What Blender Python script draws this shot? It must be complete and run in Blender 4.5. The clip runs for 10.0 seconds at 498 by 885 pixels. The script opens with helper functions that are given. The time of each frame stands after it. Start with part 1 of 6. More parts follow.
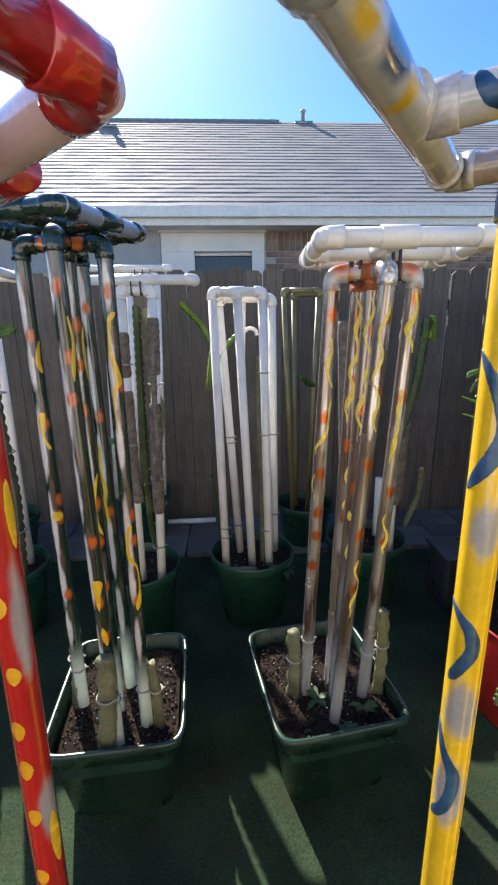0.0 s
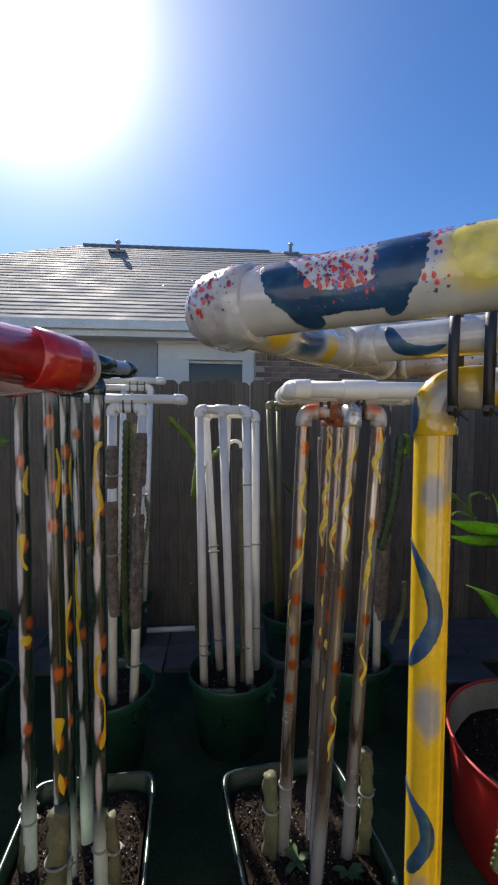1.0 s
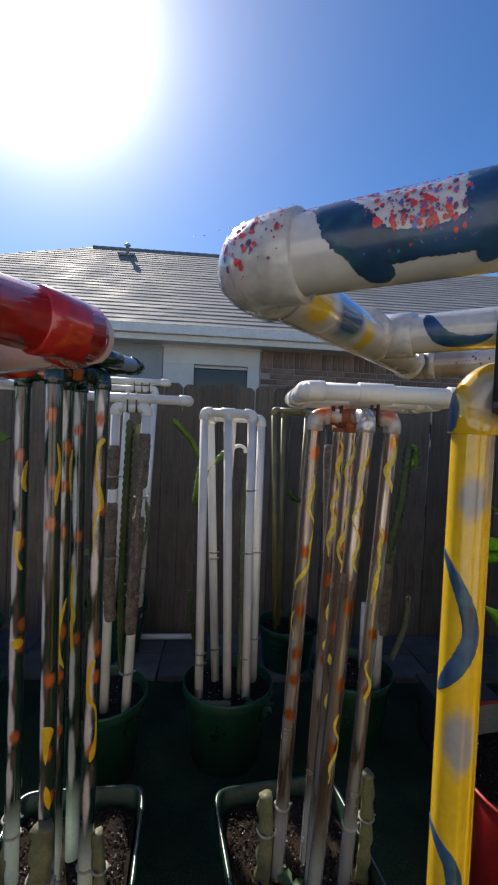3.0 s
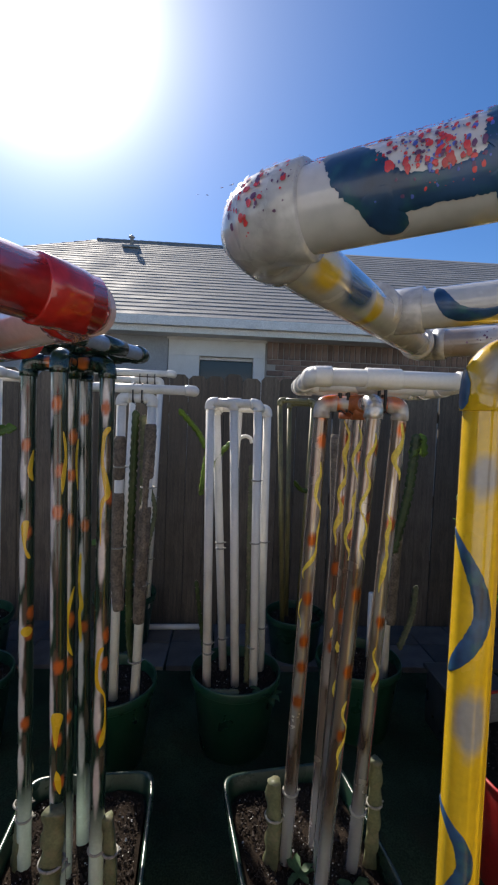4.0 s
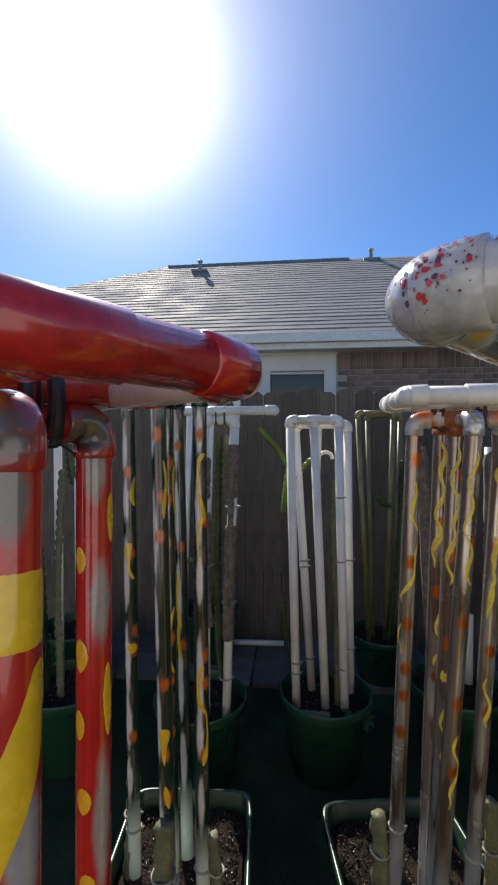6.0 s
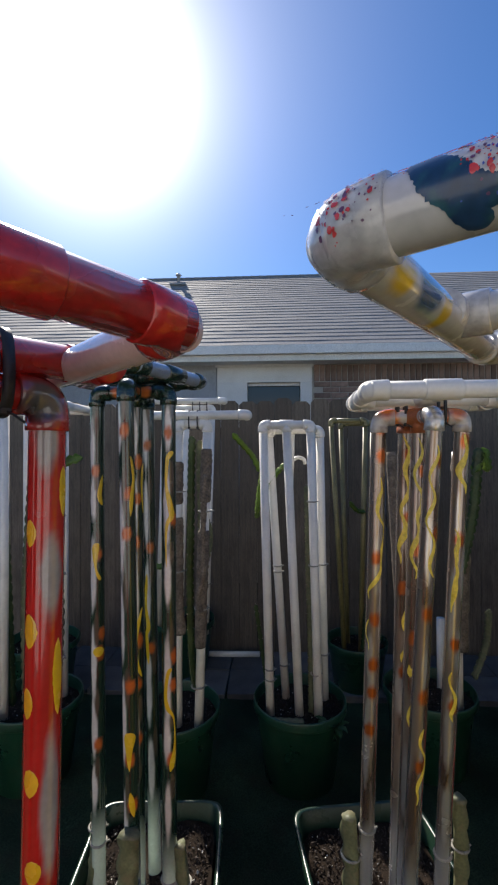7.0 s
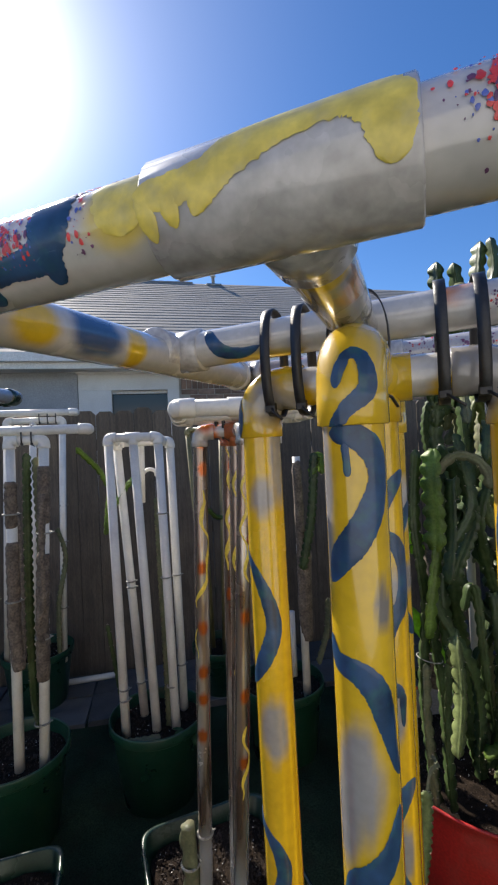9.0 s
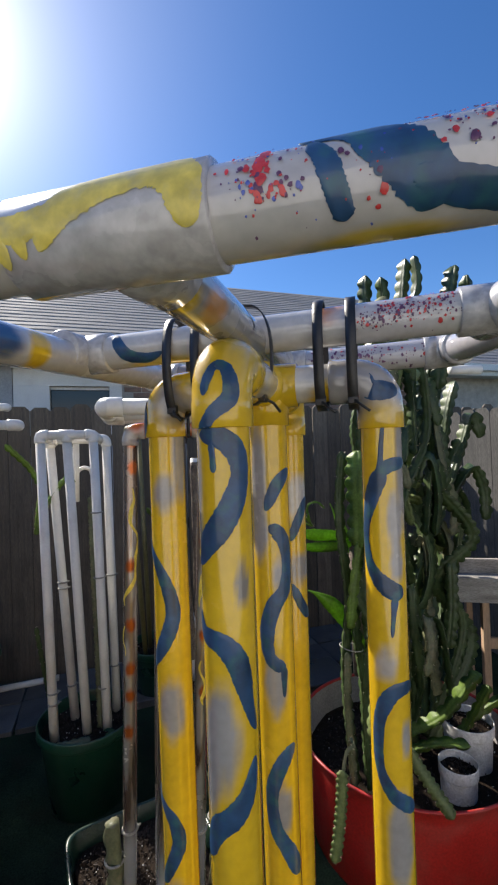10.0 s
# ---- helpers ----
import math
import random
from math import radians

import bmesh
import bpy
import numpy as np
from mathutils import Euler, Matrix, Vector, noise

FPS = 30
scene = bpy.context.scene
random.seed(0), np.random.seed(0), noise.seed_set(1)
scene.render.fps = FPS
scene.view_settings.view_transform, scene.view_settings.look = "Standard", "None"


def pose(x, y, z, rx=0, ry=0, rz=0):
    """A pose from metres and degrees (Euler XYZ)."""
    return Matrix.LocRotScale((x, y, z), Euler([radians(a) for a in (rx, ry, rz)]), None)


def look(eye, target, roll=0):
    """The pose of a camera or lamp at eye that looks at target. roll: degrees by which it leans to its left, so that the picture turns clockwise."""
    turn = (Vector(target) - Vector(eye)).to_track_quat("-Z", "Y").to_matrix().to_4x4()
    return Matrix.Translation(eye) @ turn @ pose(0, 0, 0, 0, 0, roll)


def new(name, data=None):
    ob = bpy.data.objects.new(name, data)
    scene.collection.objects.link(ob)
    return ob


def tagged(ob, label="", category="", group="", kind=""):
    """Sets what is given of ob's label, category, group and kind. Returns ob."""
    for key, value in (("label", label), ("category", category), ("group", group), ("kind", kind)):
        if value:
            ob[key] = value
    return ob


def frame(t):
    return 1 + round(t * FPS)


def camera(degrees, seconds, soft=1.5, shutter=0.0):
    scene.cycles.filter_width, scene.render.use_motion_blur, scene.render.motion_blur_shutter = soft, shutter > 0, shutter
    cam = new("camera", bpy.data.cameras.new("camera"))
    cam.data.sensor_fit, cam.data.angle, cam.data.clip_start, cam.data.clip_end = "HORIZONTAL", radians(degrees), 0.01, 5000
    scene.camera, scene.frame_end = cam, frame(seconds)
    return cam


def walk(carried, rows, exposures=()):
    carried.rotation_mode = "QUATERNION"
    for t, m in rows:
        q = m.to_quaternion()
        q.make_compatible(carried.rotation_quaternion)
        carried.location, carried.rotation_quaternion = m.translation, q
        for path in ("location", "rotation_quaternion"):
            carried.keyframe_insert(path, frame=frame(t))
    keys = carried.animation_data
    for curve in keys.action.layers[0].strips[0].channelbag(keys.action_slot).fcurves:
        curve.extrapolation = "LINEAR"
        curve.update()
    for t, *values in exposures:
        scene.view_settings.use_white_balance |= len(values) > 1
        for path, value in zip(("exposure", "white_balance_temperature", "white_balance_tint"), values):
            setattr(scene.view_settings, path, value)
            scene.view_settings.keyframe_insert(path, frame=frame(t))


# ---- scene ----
cam = camera(59.8, 10.0, soft=2.2)

PATH = [
    (0, (0.071, 0.14, 1.559), (0.165, 2.075, 1.059), -0.8),
    (0.5, (0.082, 0.144, 1.608), (0.19, 2.113, 1.277), -0.4),
    (1, (0.111, 0.097, 1.671), (0.249, 2.09, 1.58), 0.5),
    (1.5, (0.129, 0.097, 1.673), (0.284, 2.09, 1.608), 0.2),
    (2, (0.126, 0.131, 1.656), (0.281, 2.124, 1.602), 0.9),
    (2.5, (0.093, 0.141, 1.657), (0.242, 2.135, 1.607), 2.2),
    (4, (0.094, 0.15, 1.637), (0.201, 2.145, 1.551), 2.2),
    (4.5, (0.118, 0.154, 1.641), (0.206, 2.149, 1.532), 0.9),
    (5, (0.11, 0.141, 1.655), (0.172, 2.137, 1.552), 0.5),
    (5.5, (0.08, 0.152, 1.651), (0.05, 2.15, 1.558), -0.1),
    (6, (0.033, 0.138, 1.669), (-0.175, 2.127, 1.629), -0.2),
    (6.2, (0.028, 0.139, 1.673), (-0.242, 2.121, 1.653), -0.3),
    (7.3, (0.115, 0.121, 1.601), (0.174, 2.119, 1.634), -0.7),
    (7.5, (0.158, 0.115, 1.599), (0.361, 2.105, 1.625), -1.2),
    (8, (0.213, 0.114, 1.629), (0.56, 2.083, 1.641), -1.6),
    (8.5, (0.231, 0.105, 1.661), (0.605, 2.069, 1.687), -2.1),
    (9, (0.242, 0.103, 1.645), (0.656, 2.059, 1.682), -2.7),
    (9.5, (0.267, 0.085, 1.633), (0.793, 2.015, 1.668), -2.3),
    (10, (0.284, 0.05, 1.642), (0.928, 1.944, 1.67), -1.9),
]
EXPOSURE = [(t, e, 6850, 11) for t, e in ((0, 1.72), (0.3, 1.6), (0.6, 1.3), (0.9, 0.92), (1.2, 0.74), (1.5, 0.66), (2.5, 0.68), (5.0, 0.74), (7.0, 0.80), (8.0, 1.0), (9.0, 0.96), (10, 0.95))]
walk(cam, [(t, look(e, g, r)) for t, e, g, r in PATH], EXPOSURE)

# ---- light ----
SUN_EL, SUN_AZ = radians(39.0), radians(-24.0)      # azimuth from +y, clockwise
SUN = Vector((math.sin(SUN_AZ) * math.cos(SUN_EL), math.cos(SUN_AZ) * math.cos(SUN_EL), math.sin(SUN_EL)))
world = bpy.data.worlds.new("world")
scene.world = world
world.use_nodes = True
wn, wl = world.node_tree.nodes, world.node_tree.links
wn.clear()
sky = wn.new("ShaderNodeTexSky")
sky.sky_type, sky.sun_disc = "NISHITA", False
sky.sun_elevation, sky.sun_rotation = SUN_EL, SUN_AZ
sky.air_density, sky.dust_density, sky.ozone_density = 0.9, 0.0, 2.5
wbg = wn.new("ShaderNodeBackground")
wbg.inputs["Strength"].default_value = 0.088
wout = wn.new("ShaderNodeOutputWorld")
whs = wn.new("ShaderNodeHueSaturation")
whs.inputs["Saturation"].default_value = 1.28
whs.inputs["Hue"].default_value = 0.508
wl.new(sky.outputs[0], whs.inputs["Color"])
wl.new(whs.outputs[0], wbg.inputs["Color"])
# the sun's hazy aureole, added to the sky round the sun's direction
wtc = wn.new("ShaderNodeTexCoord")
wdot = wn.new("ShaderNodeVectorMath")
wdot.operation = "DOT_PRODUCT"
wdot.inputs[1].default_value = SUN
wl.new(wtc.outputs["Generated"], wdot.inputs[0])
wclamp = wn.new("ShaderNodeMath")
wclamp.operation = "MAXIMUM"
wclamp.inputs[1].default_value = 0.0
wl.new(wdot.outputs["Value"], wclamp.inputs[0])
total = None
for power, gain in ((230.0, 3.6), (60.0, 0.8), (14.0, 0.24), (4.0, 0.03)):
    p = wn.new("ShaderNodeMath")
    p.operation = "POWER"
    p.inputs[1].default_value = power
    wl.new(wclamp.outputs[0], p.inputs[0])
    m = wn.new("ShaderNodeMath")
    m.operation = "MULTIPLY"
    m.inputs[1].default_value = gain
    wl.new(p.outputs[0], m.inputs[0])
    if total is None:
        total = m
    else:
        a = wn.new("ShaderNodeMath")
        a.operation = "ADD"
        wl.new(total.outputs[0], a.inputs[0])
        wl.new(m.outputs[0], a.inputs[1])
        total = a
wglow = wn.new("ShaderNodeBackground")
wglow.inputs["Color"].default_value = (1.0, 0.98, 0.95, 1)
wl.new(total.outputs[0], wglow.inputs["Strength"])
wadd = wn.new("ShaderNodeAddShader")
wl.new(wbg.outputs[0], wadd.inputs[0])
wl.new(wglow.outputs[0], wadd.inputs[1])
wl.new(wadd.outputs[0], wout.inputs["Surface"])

sun = new("sun", bpy.data.lights.new("sun", "SUN"))
sun.data.energy, sun.data.angle, sun.data.color = 4.0, radians(0.53), (1.0, 0.95, 0.87)
sun.matrix_world = look(SUN * 50, (0, 0, 0))


# ---- materials ----
def mat(name, color, rough=0.6, metal=0.0, vary=0.25, scale=6.0, grain=120.0, bump=0.15, spec=0.5, stretch=(1, 1, 1), dirt=None, dirt_amount=0.0, random_vary=0.0, paint=False, coat=0.0, grain_vary=0.2, glow_through=0.0):
    m = bpy.data.materials.new(name)
    m.use_nodes = True
    n, l = m.node_tree.nodes, m.node_tree.links
    b = n["Principled BSDF"]
    b.inputs["Metallic"].default_value = metal
    b.inputs["Specular IOR Level"].default_value = spec
    b.inputs["Coat Weight"].default_value = coat
    b.inputs["Coat Roughness"].default_value = 0.05
    tc = n.new("ShaderNodeTexCoord")
    mp = n.new("ShaderNodeMapping")
    mp.inputs["Scale"].default_value = stretch
    l.new(tc.outputs["Object"], mp.inputs["Vector"])
    big = n.new("ShaderNodeTexNoise")
    big.inputs["Scale"].default_value = scale
    big.inputs["Detail"].default_value = 5
    fine = n.new("ShaderNodeTexNoise")
    fine.inputs["Scale"].default_value = grain
    fine.inputs["Detail"].default_value = 3
    l.new(mp.outputs[0], big.inputs["Vector"])
    l.new(mp.outputs[0], fine.inputs["Vector"])

    def ranged(src, lo, hi):
        r = n.new("ShaderNodeMapRange")
        r.inputs["From Min"].default_value, r.inputs["From Max"].default_value = 0.3, 0.7
        r.inputs["To Min"].default_value, r.inputs["To Max"].default_value = lo, hi
        l.new(src, r.inputs["Value"])
        return r.outputs[0]

    def times(a, bb):
        x = n.new("ShaderNodeMath")
        x.operation = "MULTIPLY"
        l.new(a, x.inputs[0])
        l.new(bb, x.inputs[1])
        return x.outputs[0]

    val = times(ranged(big.outputs["Fac"], 1 - vary, 1 + vary), ranged(fine.outputs["Fac"], 1 - grain_vary, 1 + grain_vary))
    if random_vary:
        oi = n.new("ShaderNodeObjectInfo")
        rr = n.new("ShaderNodeMapRange")
        rr.inputs["To Min"].default_value, rr.inputs["To Max"].default_value = 1 - random_vary, 1 + random_vary
        l.new(oi.outputs["Random"], rr.inputs["Value"])
        val = times(val, rr.outputs[0])
    hs = n.new("ShaderNodeHueSaturation")
    l.new(val, hs.inputs["Value"])
    if paint:
        at = n.new("ShaderNodeVertexColor")
        at.layer_name = "paint"
        l.new(at.outputs["Color"], hs.inputs["Color"])
    else:
        hs.inputs["Color"].default_value = (*color, 1)
    out = hs.outputs[0]
    if dirt:
        dn = n.new("ShaderNodeTexNoise")
        dn.inputs["Scale"].default_value = scale * 2.3
        dn.inputs["Detail"].default_value = 8
        l.new(mp.outputs[0], dn.inputs["Vector"])
        rp = n.new("ShaderNodeMapRange")
        rp.inputs["From Min"].default_value, rp.inputs["From Max"].default_value = 0.5, 0.72
        rp.inputs["To Max"].default_value = dirt_amount
        l.new(dn.outputs["Fac"], rp.inputs["Value"])
        mx = n.new("ShaderNodeMix")
        mx.data_type = "RGBA"
        l.new(rp.outputs[0], mx.inputs["Factor"])
        l.new(out, mx.inputs["A"])
        mx.inputs["B"].default_value = (*dirt, 1)
        out = mx.outputs["Result"]
    l.new(out, b.inputs["Base Color"])
    if glow_through:                  # thin flesh lets daylight through
        tr = n.new("ShaderNodeBsdfTranslucent")
        l.new(out, tr.inputs["Color"])
        ms = n.new("ShaderNodeMixShader")
        ms.inputs["Fac"].default_value = glow_through
        l.new(b.outputs[0], ms.inputs[1])
        l.new(tr.outputs[0], ms.inputs[2])
        l.new(ms.outputs[0], n["Material Output"].inputs["Surface"])
    l.new(ranged(big.outputs["Fac"], max(0.03, rough - 0.1), min(1.0, rough + 0.1)), b.inputs["Roughness"])
    if bump:
        bp = n.new("ShaderNodeBump")
        bp.inputs["Strength"].default_value = bump
        bp.inputs["Distance"].default_value = 0.004
        l.new(fine.outputs["Fac"], bp.inputs["Height"])
        l.new(bp.outputs[0], b.inputs["Normal"])
    return m


M = {
    "pvc": mat("white_pvc", (0.80, 0.765, 0.695), 0.38, vary=0.06, scale=4, bump=0.03, dirt=(0.42, 0.40, 0.34), dirt_amount=0.35, grain_vary=0.04),
    "olive": mat("olive_paint", (0.20, 0.17, 0.07), 0.4, vary=0.25, scale=9, bump=0.05),
    "paint": mat("sprayed_paint", (1, 1, 1), 0.20, vary=0.10, scale=14, bump=0.012, paint=True, grain_vary=0.06, coat=1.0),
    "yellow": mat("yellow_paint", (0.70, 0.45, 0.022), 0.25, vary=0.10, scale=20, bump=0.015, grain_vary=0.05, coat=0.8),
    "blue": mat("blue_paint", (0.016, 0.056, 0.135), 0.38, vary=0.45, scale=30, bump=0.02, dirt=(0.03, 0.13, 0.13), dirt_amount=0.75, grain_vary=0.08, coat=0.3),
    "orange": mat("orange_paint", (0.40, 0.12, 0.04), 0.4, vary=0.12, scale=20, bump=0.04),
    "green_paint": mat("dark_green_paint", (0.012, 0.03, 0.02), 0.22, vary=0.2, scale=12, bump=0.03, coat=0.5),
    "chrome_paint": mat("silver_paint", (0.55, 0.53, 0.51), 0.25, metal=0.6, vary=0.1, scale=20, bump=0.03),
    "red": mat("red_paint", (0.42, 0.016, 0.013), 0.25, vary=0.1, scale=14, bump=0.015, coat=0.8),
    "speck_red": mat("red_speck", (0.6, 0.05, 0.05), 0.3, bump=0.0, coat=0.3),
    "speck_blue": mat("blue_speck", (0.08, 0.12, 0.45), 0.3, bump=0.0, coat=0.3),
    "speck_plum": mat("plum_speck", (0.13, 0.05, 0.12), 0.35, bump=0.0),
    "strap": mat("black_nylon", (0.018, 0.018, 0.02), 0.42, bump=0.1, grain=300),
    "tie": mat("grey_tie", (0.30, 0.29, 0.25), 0.7, bump=0.1),
    "pot_green": mat("green_plastic", (0.011, 0.056, 0.030), 0.33, vary=0.2, scale=5, bump=0.05, dirt=(0.07, 0.09, 0.06), dirt_amount=0.3),
    "pot_dark": mat("dark_green_plastic", (0.012, 0.035, 0.022), 0.28, vary=0.2, scale=5, bump=0.04, dirt=(0.06, 0.07, 0.05), dirt_amount=0.25),
    "pot_red": mat("red_plastic", (0.42, 0.022, 0.018), 0.42, vary=0.15, scale=4, bump=0.05, dirt=(0.30, 0.10, 0.08), dirt_amount=0.35),
    "pot_white": mat("white_plastic", (0.66, 0.66, 0.66), 0.45, vary=0.1, bump=0.03, dirt=(0.3, 0.28, 0.24), dirt_amount=0.5),
    "soil": mat("potting_soil", (0.020, 0.014, 0.010), 0.95, spec=0.08, vary=0.5, scale=25, grain=220, bump=0.8, grain_vary=0.6),
    "grit": mat("bark_and_grit", (0.045, 0.032, 0.025), 0.8, spec=0.3, vary=0.4, scale=60, grain=300, bump=0.4, random_vary=0.3),
    "perlite": mat("perlite", (0.7, 0.68, 0.64), 0.9, vary=0.1, bump=0.2),
    "ground": mat("ground_cloth", (0.022, 0.038, 0.020), 0.93, spec=0.08, vary=0.45, scale=3, grain=150, bump=0.2, grain_vary=0.4, dirt=(0.030, 0.026, 0.016), dirt_amount=0.5),
    "paver": mat("paver", (0.10, 0.095, 0.09), 0.85, vary=0.3, scale=8, grain=160, bump=0.5, random_vary=0.25),
    "fence": mat("weathered_board", (0.14, 0.112, 0.084), 0.85, vary=0.35, scale=4, grain=40, bump=0.5, stretch=(9, 9, 0.7), random_vary=0.3, grain_vary=0.3, dirt=(0.06, 0.052, 0.045), dirt_amount=0.6),
    "fence_grey": mat("bleached_board", (0.09, 0.085, 0.077), 0.85, vary=0.3, scale=4, grain=40, bump=0.6, stretch=(9, 9, 0.7), random_vary=0.2, grain_vary=0.45, dirt=(0.055, 0.052, 0.048), dirt_amount=0.6),
    "grey_wood": mat("grey_wood", (0.30, 0.28, 0.25), 0.85, vary=0.3, scale=4, grain=40, bump=0.5, stretch=(1.0, 9, 9), grain_vary=0.35),
    "tan_wood": mat("tan_wood", (0.42, 0.28, 0.18), 0.7, vary=0.2, scale=4, grain=50, bump=0.25, stretch=(7, 7, 0.8)),
    "brick": mat("brick", (0.23, 0.155, 0.125), 0.9, vary=0.3, scale=12, grain=140, bump=0.6, random_vary=0.3),
    "mortar": mat("mortar", (0.42, 0.39, 0.35), 0.95, vary=0.2, scale=10, grain=160, bump=0.5),
    "trim": mat("white_trim", (0.72, 0.72, 0.70), 0.55, vary=0.06, scale=3, bump=0.05, dirt=(0.5, 0.48, 0.44), dirt_amount=0.3),
    "siding": mat("grey_siding", (0.34, 0.36, 0.38), 0.7, vary=0.1, scale=3, bump=0.1),
    "shingle": mat("grey_shingle", (0.25, 0.24, 0.235), 0.8, vary=0.10, scale=2.5, grain=45, bump=0.4, grain_vary=0.22),
    "metal": mat("dull_metal", (0.45, 0.45, 0.45), 0.4, metal=0.8, bump=0.05),
    "cactus": mat("cactus_skin", (0.050, 0.085, 0.028), 0.42, glow_through=0.22, vary=0.35, scale=14, grain=120, bump=0.15, dirt=(0.12, 0.14, 0.06), dirt_amount=0.5),
    "cactus_young": mat("young_cactus_skin", (0.16, 0.25, 0.05), 0.38, glow_through=0.45, vary=0.25, scale=14, grain=120, bump=0.1),
    "cactus_old": mat("old_cactus_skin", (0.12, 0.13, 0.065), 0.6, vary=0.3, scale=18, grain=120, bump=0.3, dirt=(0.22, 0.17, 0.10), dirt_amount=0.6),
    "bark": mat("corky_stem", (0.16, 0.125, 0.095), 0.95, vary=0.4, scale=25, grain=110, bump=0.9, grain_vary=0.4),
    "leaf": mat("aloe_leaf", (0.19, 0.36, 0.04), 0.4, glow_through=0.55, vary=0.25, scale=10, grain=80, bump=0.1),
    "weed": mat("weed_leaf", (0.06, 0.13, 0.05), 0.55, glow_through=0.4, vary=0.3, scale=30, bump=0.1),
    "spine": mat("pale_spine", (0.55, 0.47, 0.36), 0.7, bump=0.0),
    "wall_back": mat("pale_render", (0.62, 0.62, 0.61), 0.9, vary=0.1, scale=2, bump=0.2),
    "grey_lining": mat("dusty_grey_plastic", (0.30, 0.28, 0.27), 0.7, vary=0.25, scale=6, bump=0.1),
    "cloudy": mat("cloudy_plastic", (0.045, 0.05, 0.052), 0.35, vary=0.2, bump=0.03),
    "clay": mat("terracotta", (0.20, 0.085, 0.05), 0.85, vary=0.25, scale=8, bump=0.3),
}
glass = bpy.data.materials.new("window_glass")
glass.use_nodes = True
gb = glass.node_tree.nodes["Principled BSDF"]
gb.inputs["Base Color"].default_value = (0.02, 0.03, 0.035, 1)
gb.inputs["Roughness"].default_value = 0.12
M["glass"] = glass


# ---- mesh helpers ----
def bm_object(name, bm, material, smooth=True):
    me = bpy.data.meshes.new(name)
    bm.to_mesh(me)
    bm.free()
    me.materials.append(material)
    if smooth:
        me.shade_smooth()
    return new(name, me)


def part(name, bm, material, parent, label="", smooth=True):
    ob = bm_object(name, bm, material, smooth)
    ob.parent = parent
    if label:
        ob["label"] = label
    return ob


def thing(name, at, label, category, group="", kind=""):
    ob = new(name)
    ob.empty_display_size = 0.05
    ob.location = at
    return tagged(ob, label, category, group, kind)


def local(parent, p):
    return Vector(p) - parent.location


def frame_of(axis, face=Vector((0, -1, 0))):
    """Two unit vectors across an axis: the first towards the face direction, the second to its right or up."""
    a = Vector(axis).normalized()
    e0 = face - a * face.dot(a)
    if e0.length < 1e-4:
        e0 = Vector((1, 0, 0)) - a * a.x
    e0.normalize()
    e1 = e0.cross(a)
    if abs(a.z) > 0.7:
        if e1.x < 0:
            e1 = -e1
    elif e1.z < 0:
        e1 = -e1
    return e0, e1


def add_tube(bm, pts, radii, seg=20, cap=True):
    """A round tube along a line of points; radii: one number or one for each point."""
    pts = [Vector(p) for p in pts]
    if not hasattr(radii, "__len__"):
        radii = [radii] * len(pts)
    rings, e = [], None
    for i, p in enumerate(pts):
        d = (pts[min(i + 1, len(pts) - 1)] - pts[max(i - 1, 0)])
        if d.length < 1e-9:
            d = Vector((0, 0, 1))
        d.normalize()
        if e is None:
            e = frame_of(d)[0]
        e = (e - d * e.dot(d)).normalized()
        f = d.cross(e)
        rings.append([bm.verts.new(p + (e * math.cos(a) + f * math.sin(a)) * radii[i]) for a in (2 * math.pi * k / seg for k in range(seg))])
    for r0, r1 in zip(rings, rings[1:]):
        for k in range(seg):
            bm.faces.new((r0[k], r0[(k + 1) % seg], r1[(k + 1) % seg], r1[k]))
    if cap:
        bm.faces.new(rings[0][::-1])
        bm.faces.new(rings[-1])
    return rings


def add_box(bm, lo, hi, rot=None, bevel=0.0):
    lo, hi = Vector(lo), Vector(hi)
    r = bmesh.ops.create_cube(bm, size=1.0, matrix=(rot or Matrix()) @ Matrix.Translation((lo + hi) / 2) @ Matrix.Diagonal((*(hi - lo), 1)))
    if bevel:
        edges = {e for v in r["verts"] for e in v.link_edges}
        bmesh.ops.bevel(bm, geom=list(edges), offset=bevel, segments=2, affect="EDGES", profile=0.7)


R_PIPE, R_FIT = 0.0211, 0.0250
R_YB, F_YB = 0.0211, 0.0246          # the yellow frame's posts and fittings
R_RING, F_RING = 0.0208, 0.0246      # its speckled ring


def add_elbow(bm, corner, d1, d2, r=R_FIT, arm=0.042, seg=24):
    """A bend fitting with two lipped sockets, from corner + d1 * arm to corner + d2 * arm."""
    c, d1, d2 = Vector(corner), Vector(d1).normalized(), Vector(d2).normalized()
    pts, rad = [c + d1 * arm, c + d1 * (arm - 0.001), c + d1 * arm * 0.62], [r * 0.96, r, r]
    for i in range(9):
        u = i / 8
        b = arm * 0.6
        pts.append(c + d1 * b * (1 - u) ** 2 + d2 * b * u ** 2)
        rad.append(r * 0.985)
    pts += [c + d2 * arm * 0.62, c + d2 * (arm - 0.001), c + d2 * arm]
    rad += [r, r, r * 0.96]
    return add_tube(bm, pts, rad, seg)


def add_tee(bm, c, axis, leg, r=R_FIT, arm=0.042, seg=24):
    c, a, g = Vector(c), Vector(axis).normalized(), Vector(leg).normalized()
    add_tube(bm, [c - a * arm, c - a * (arm - 0.001), c + a * (arm - 0.001), c + a * arm], [r * 0.96, r, r, r * 0.96], seg)
    add_tube(bm, [c, c + g * (arm - 0.001), c + g * arm], [r * 0.99, r, r * 0.96], seg)


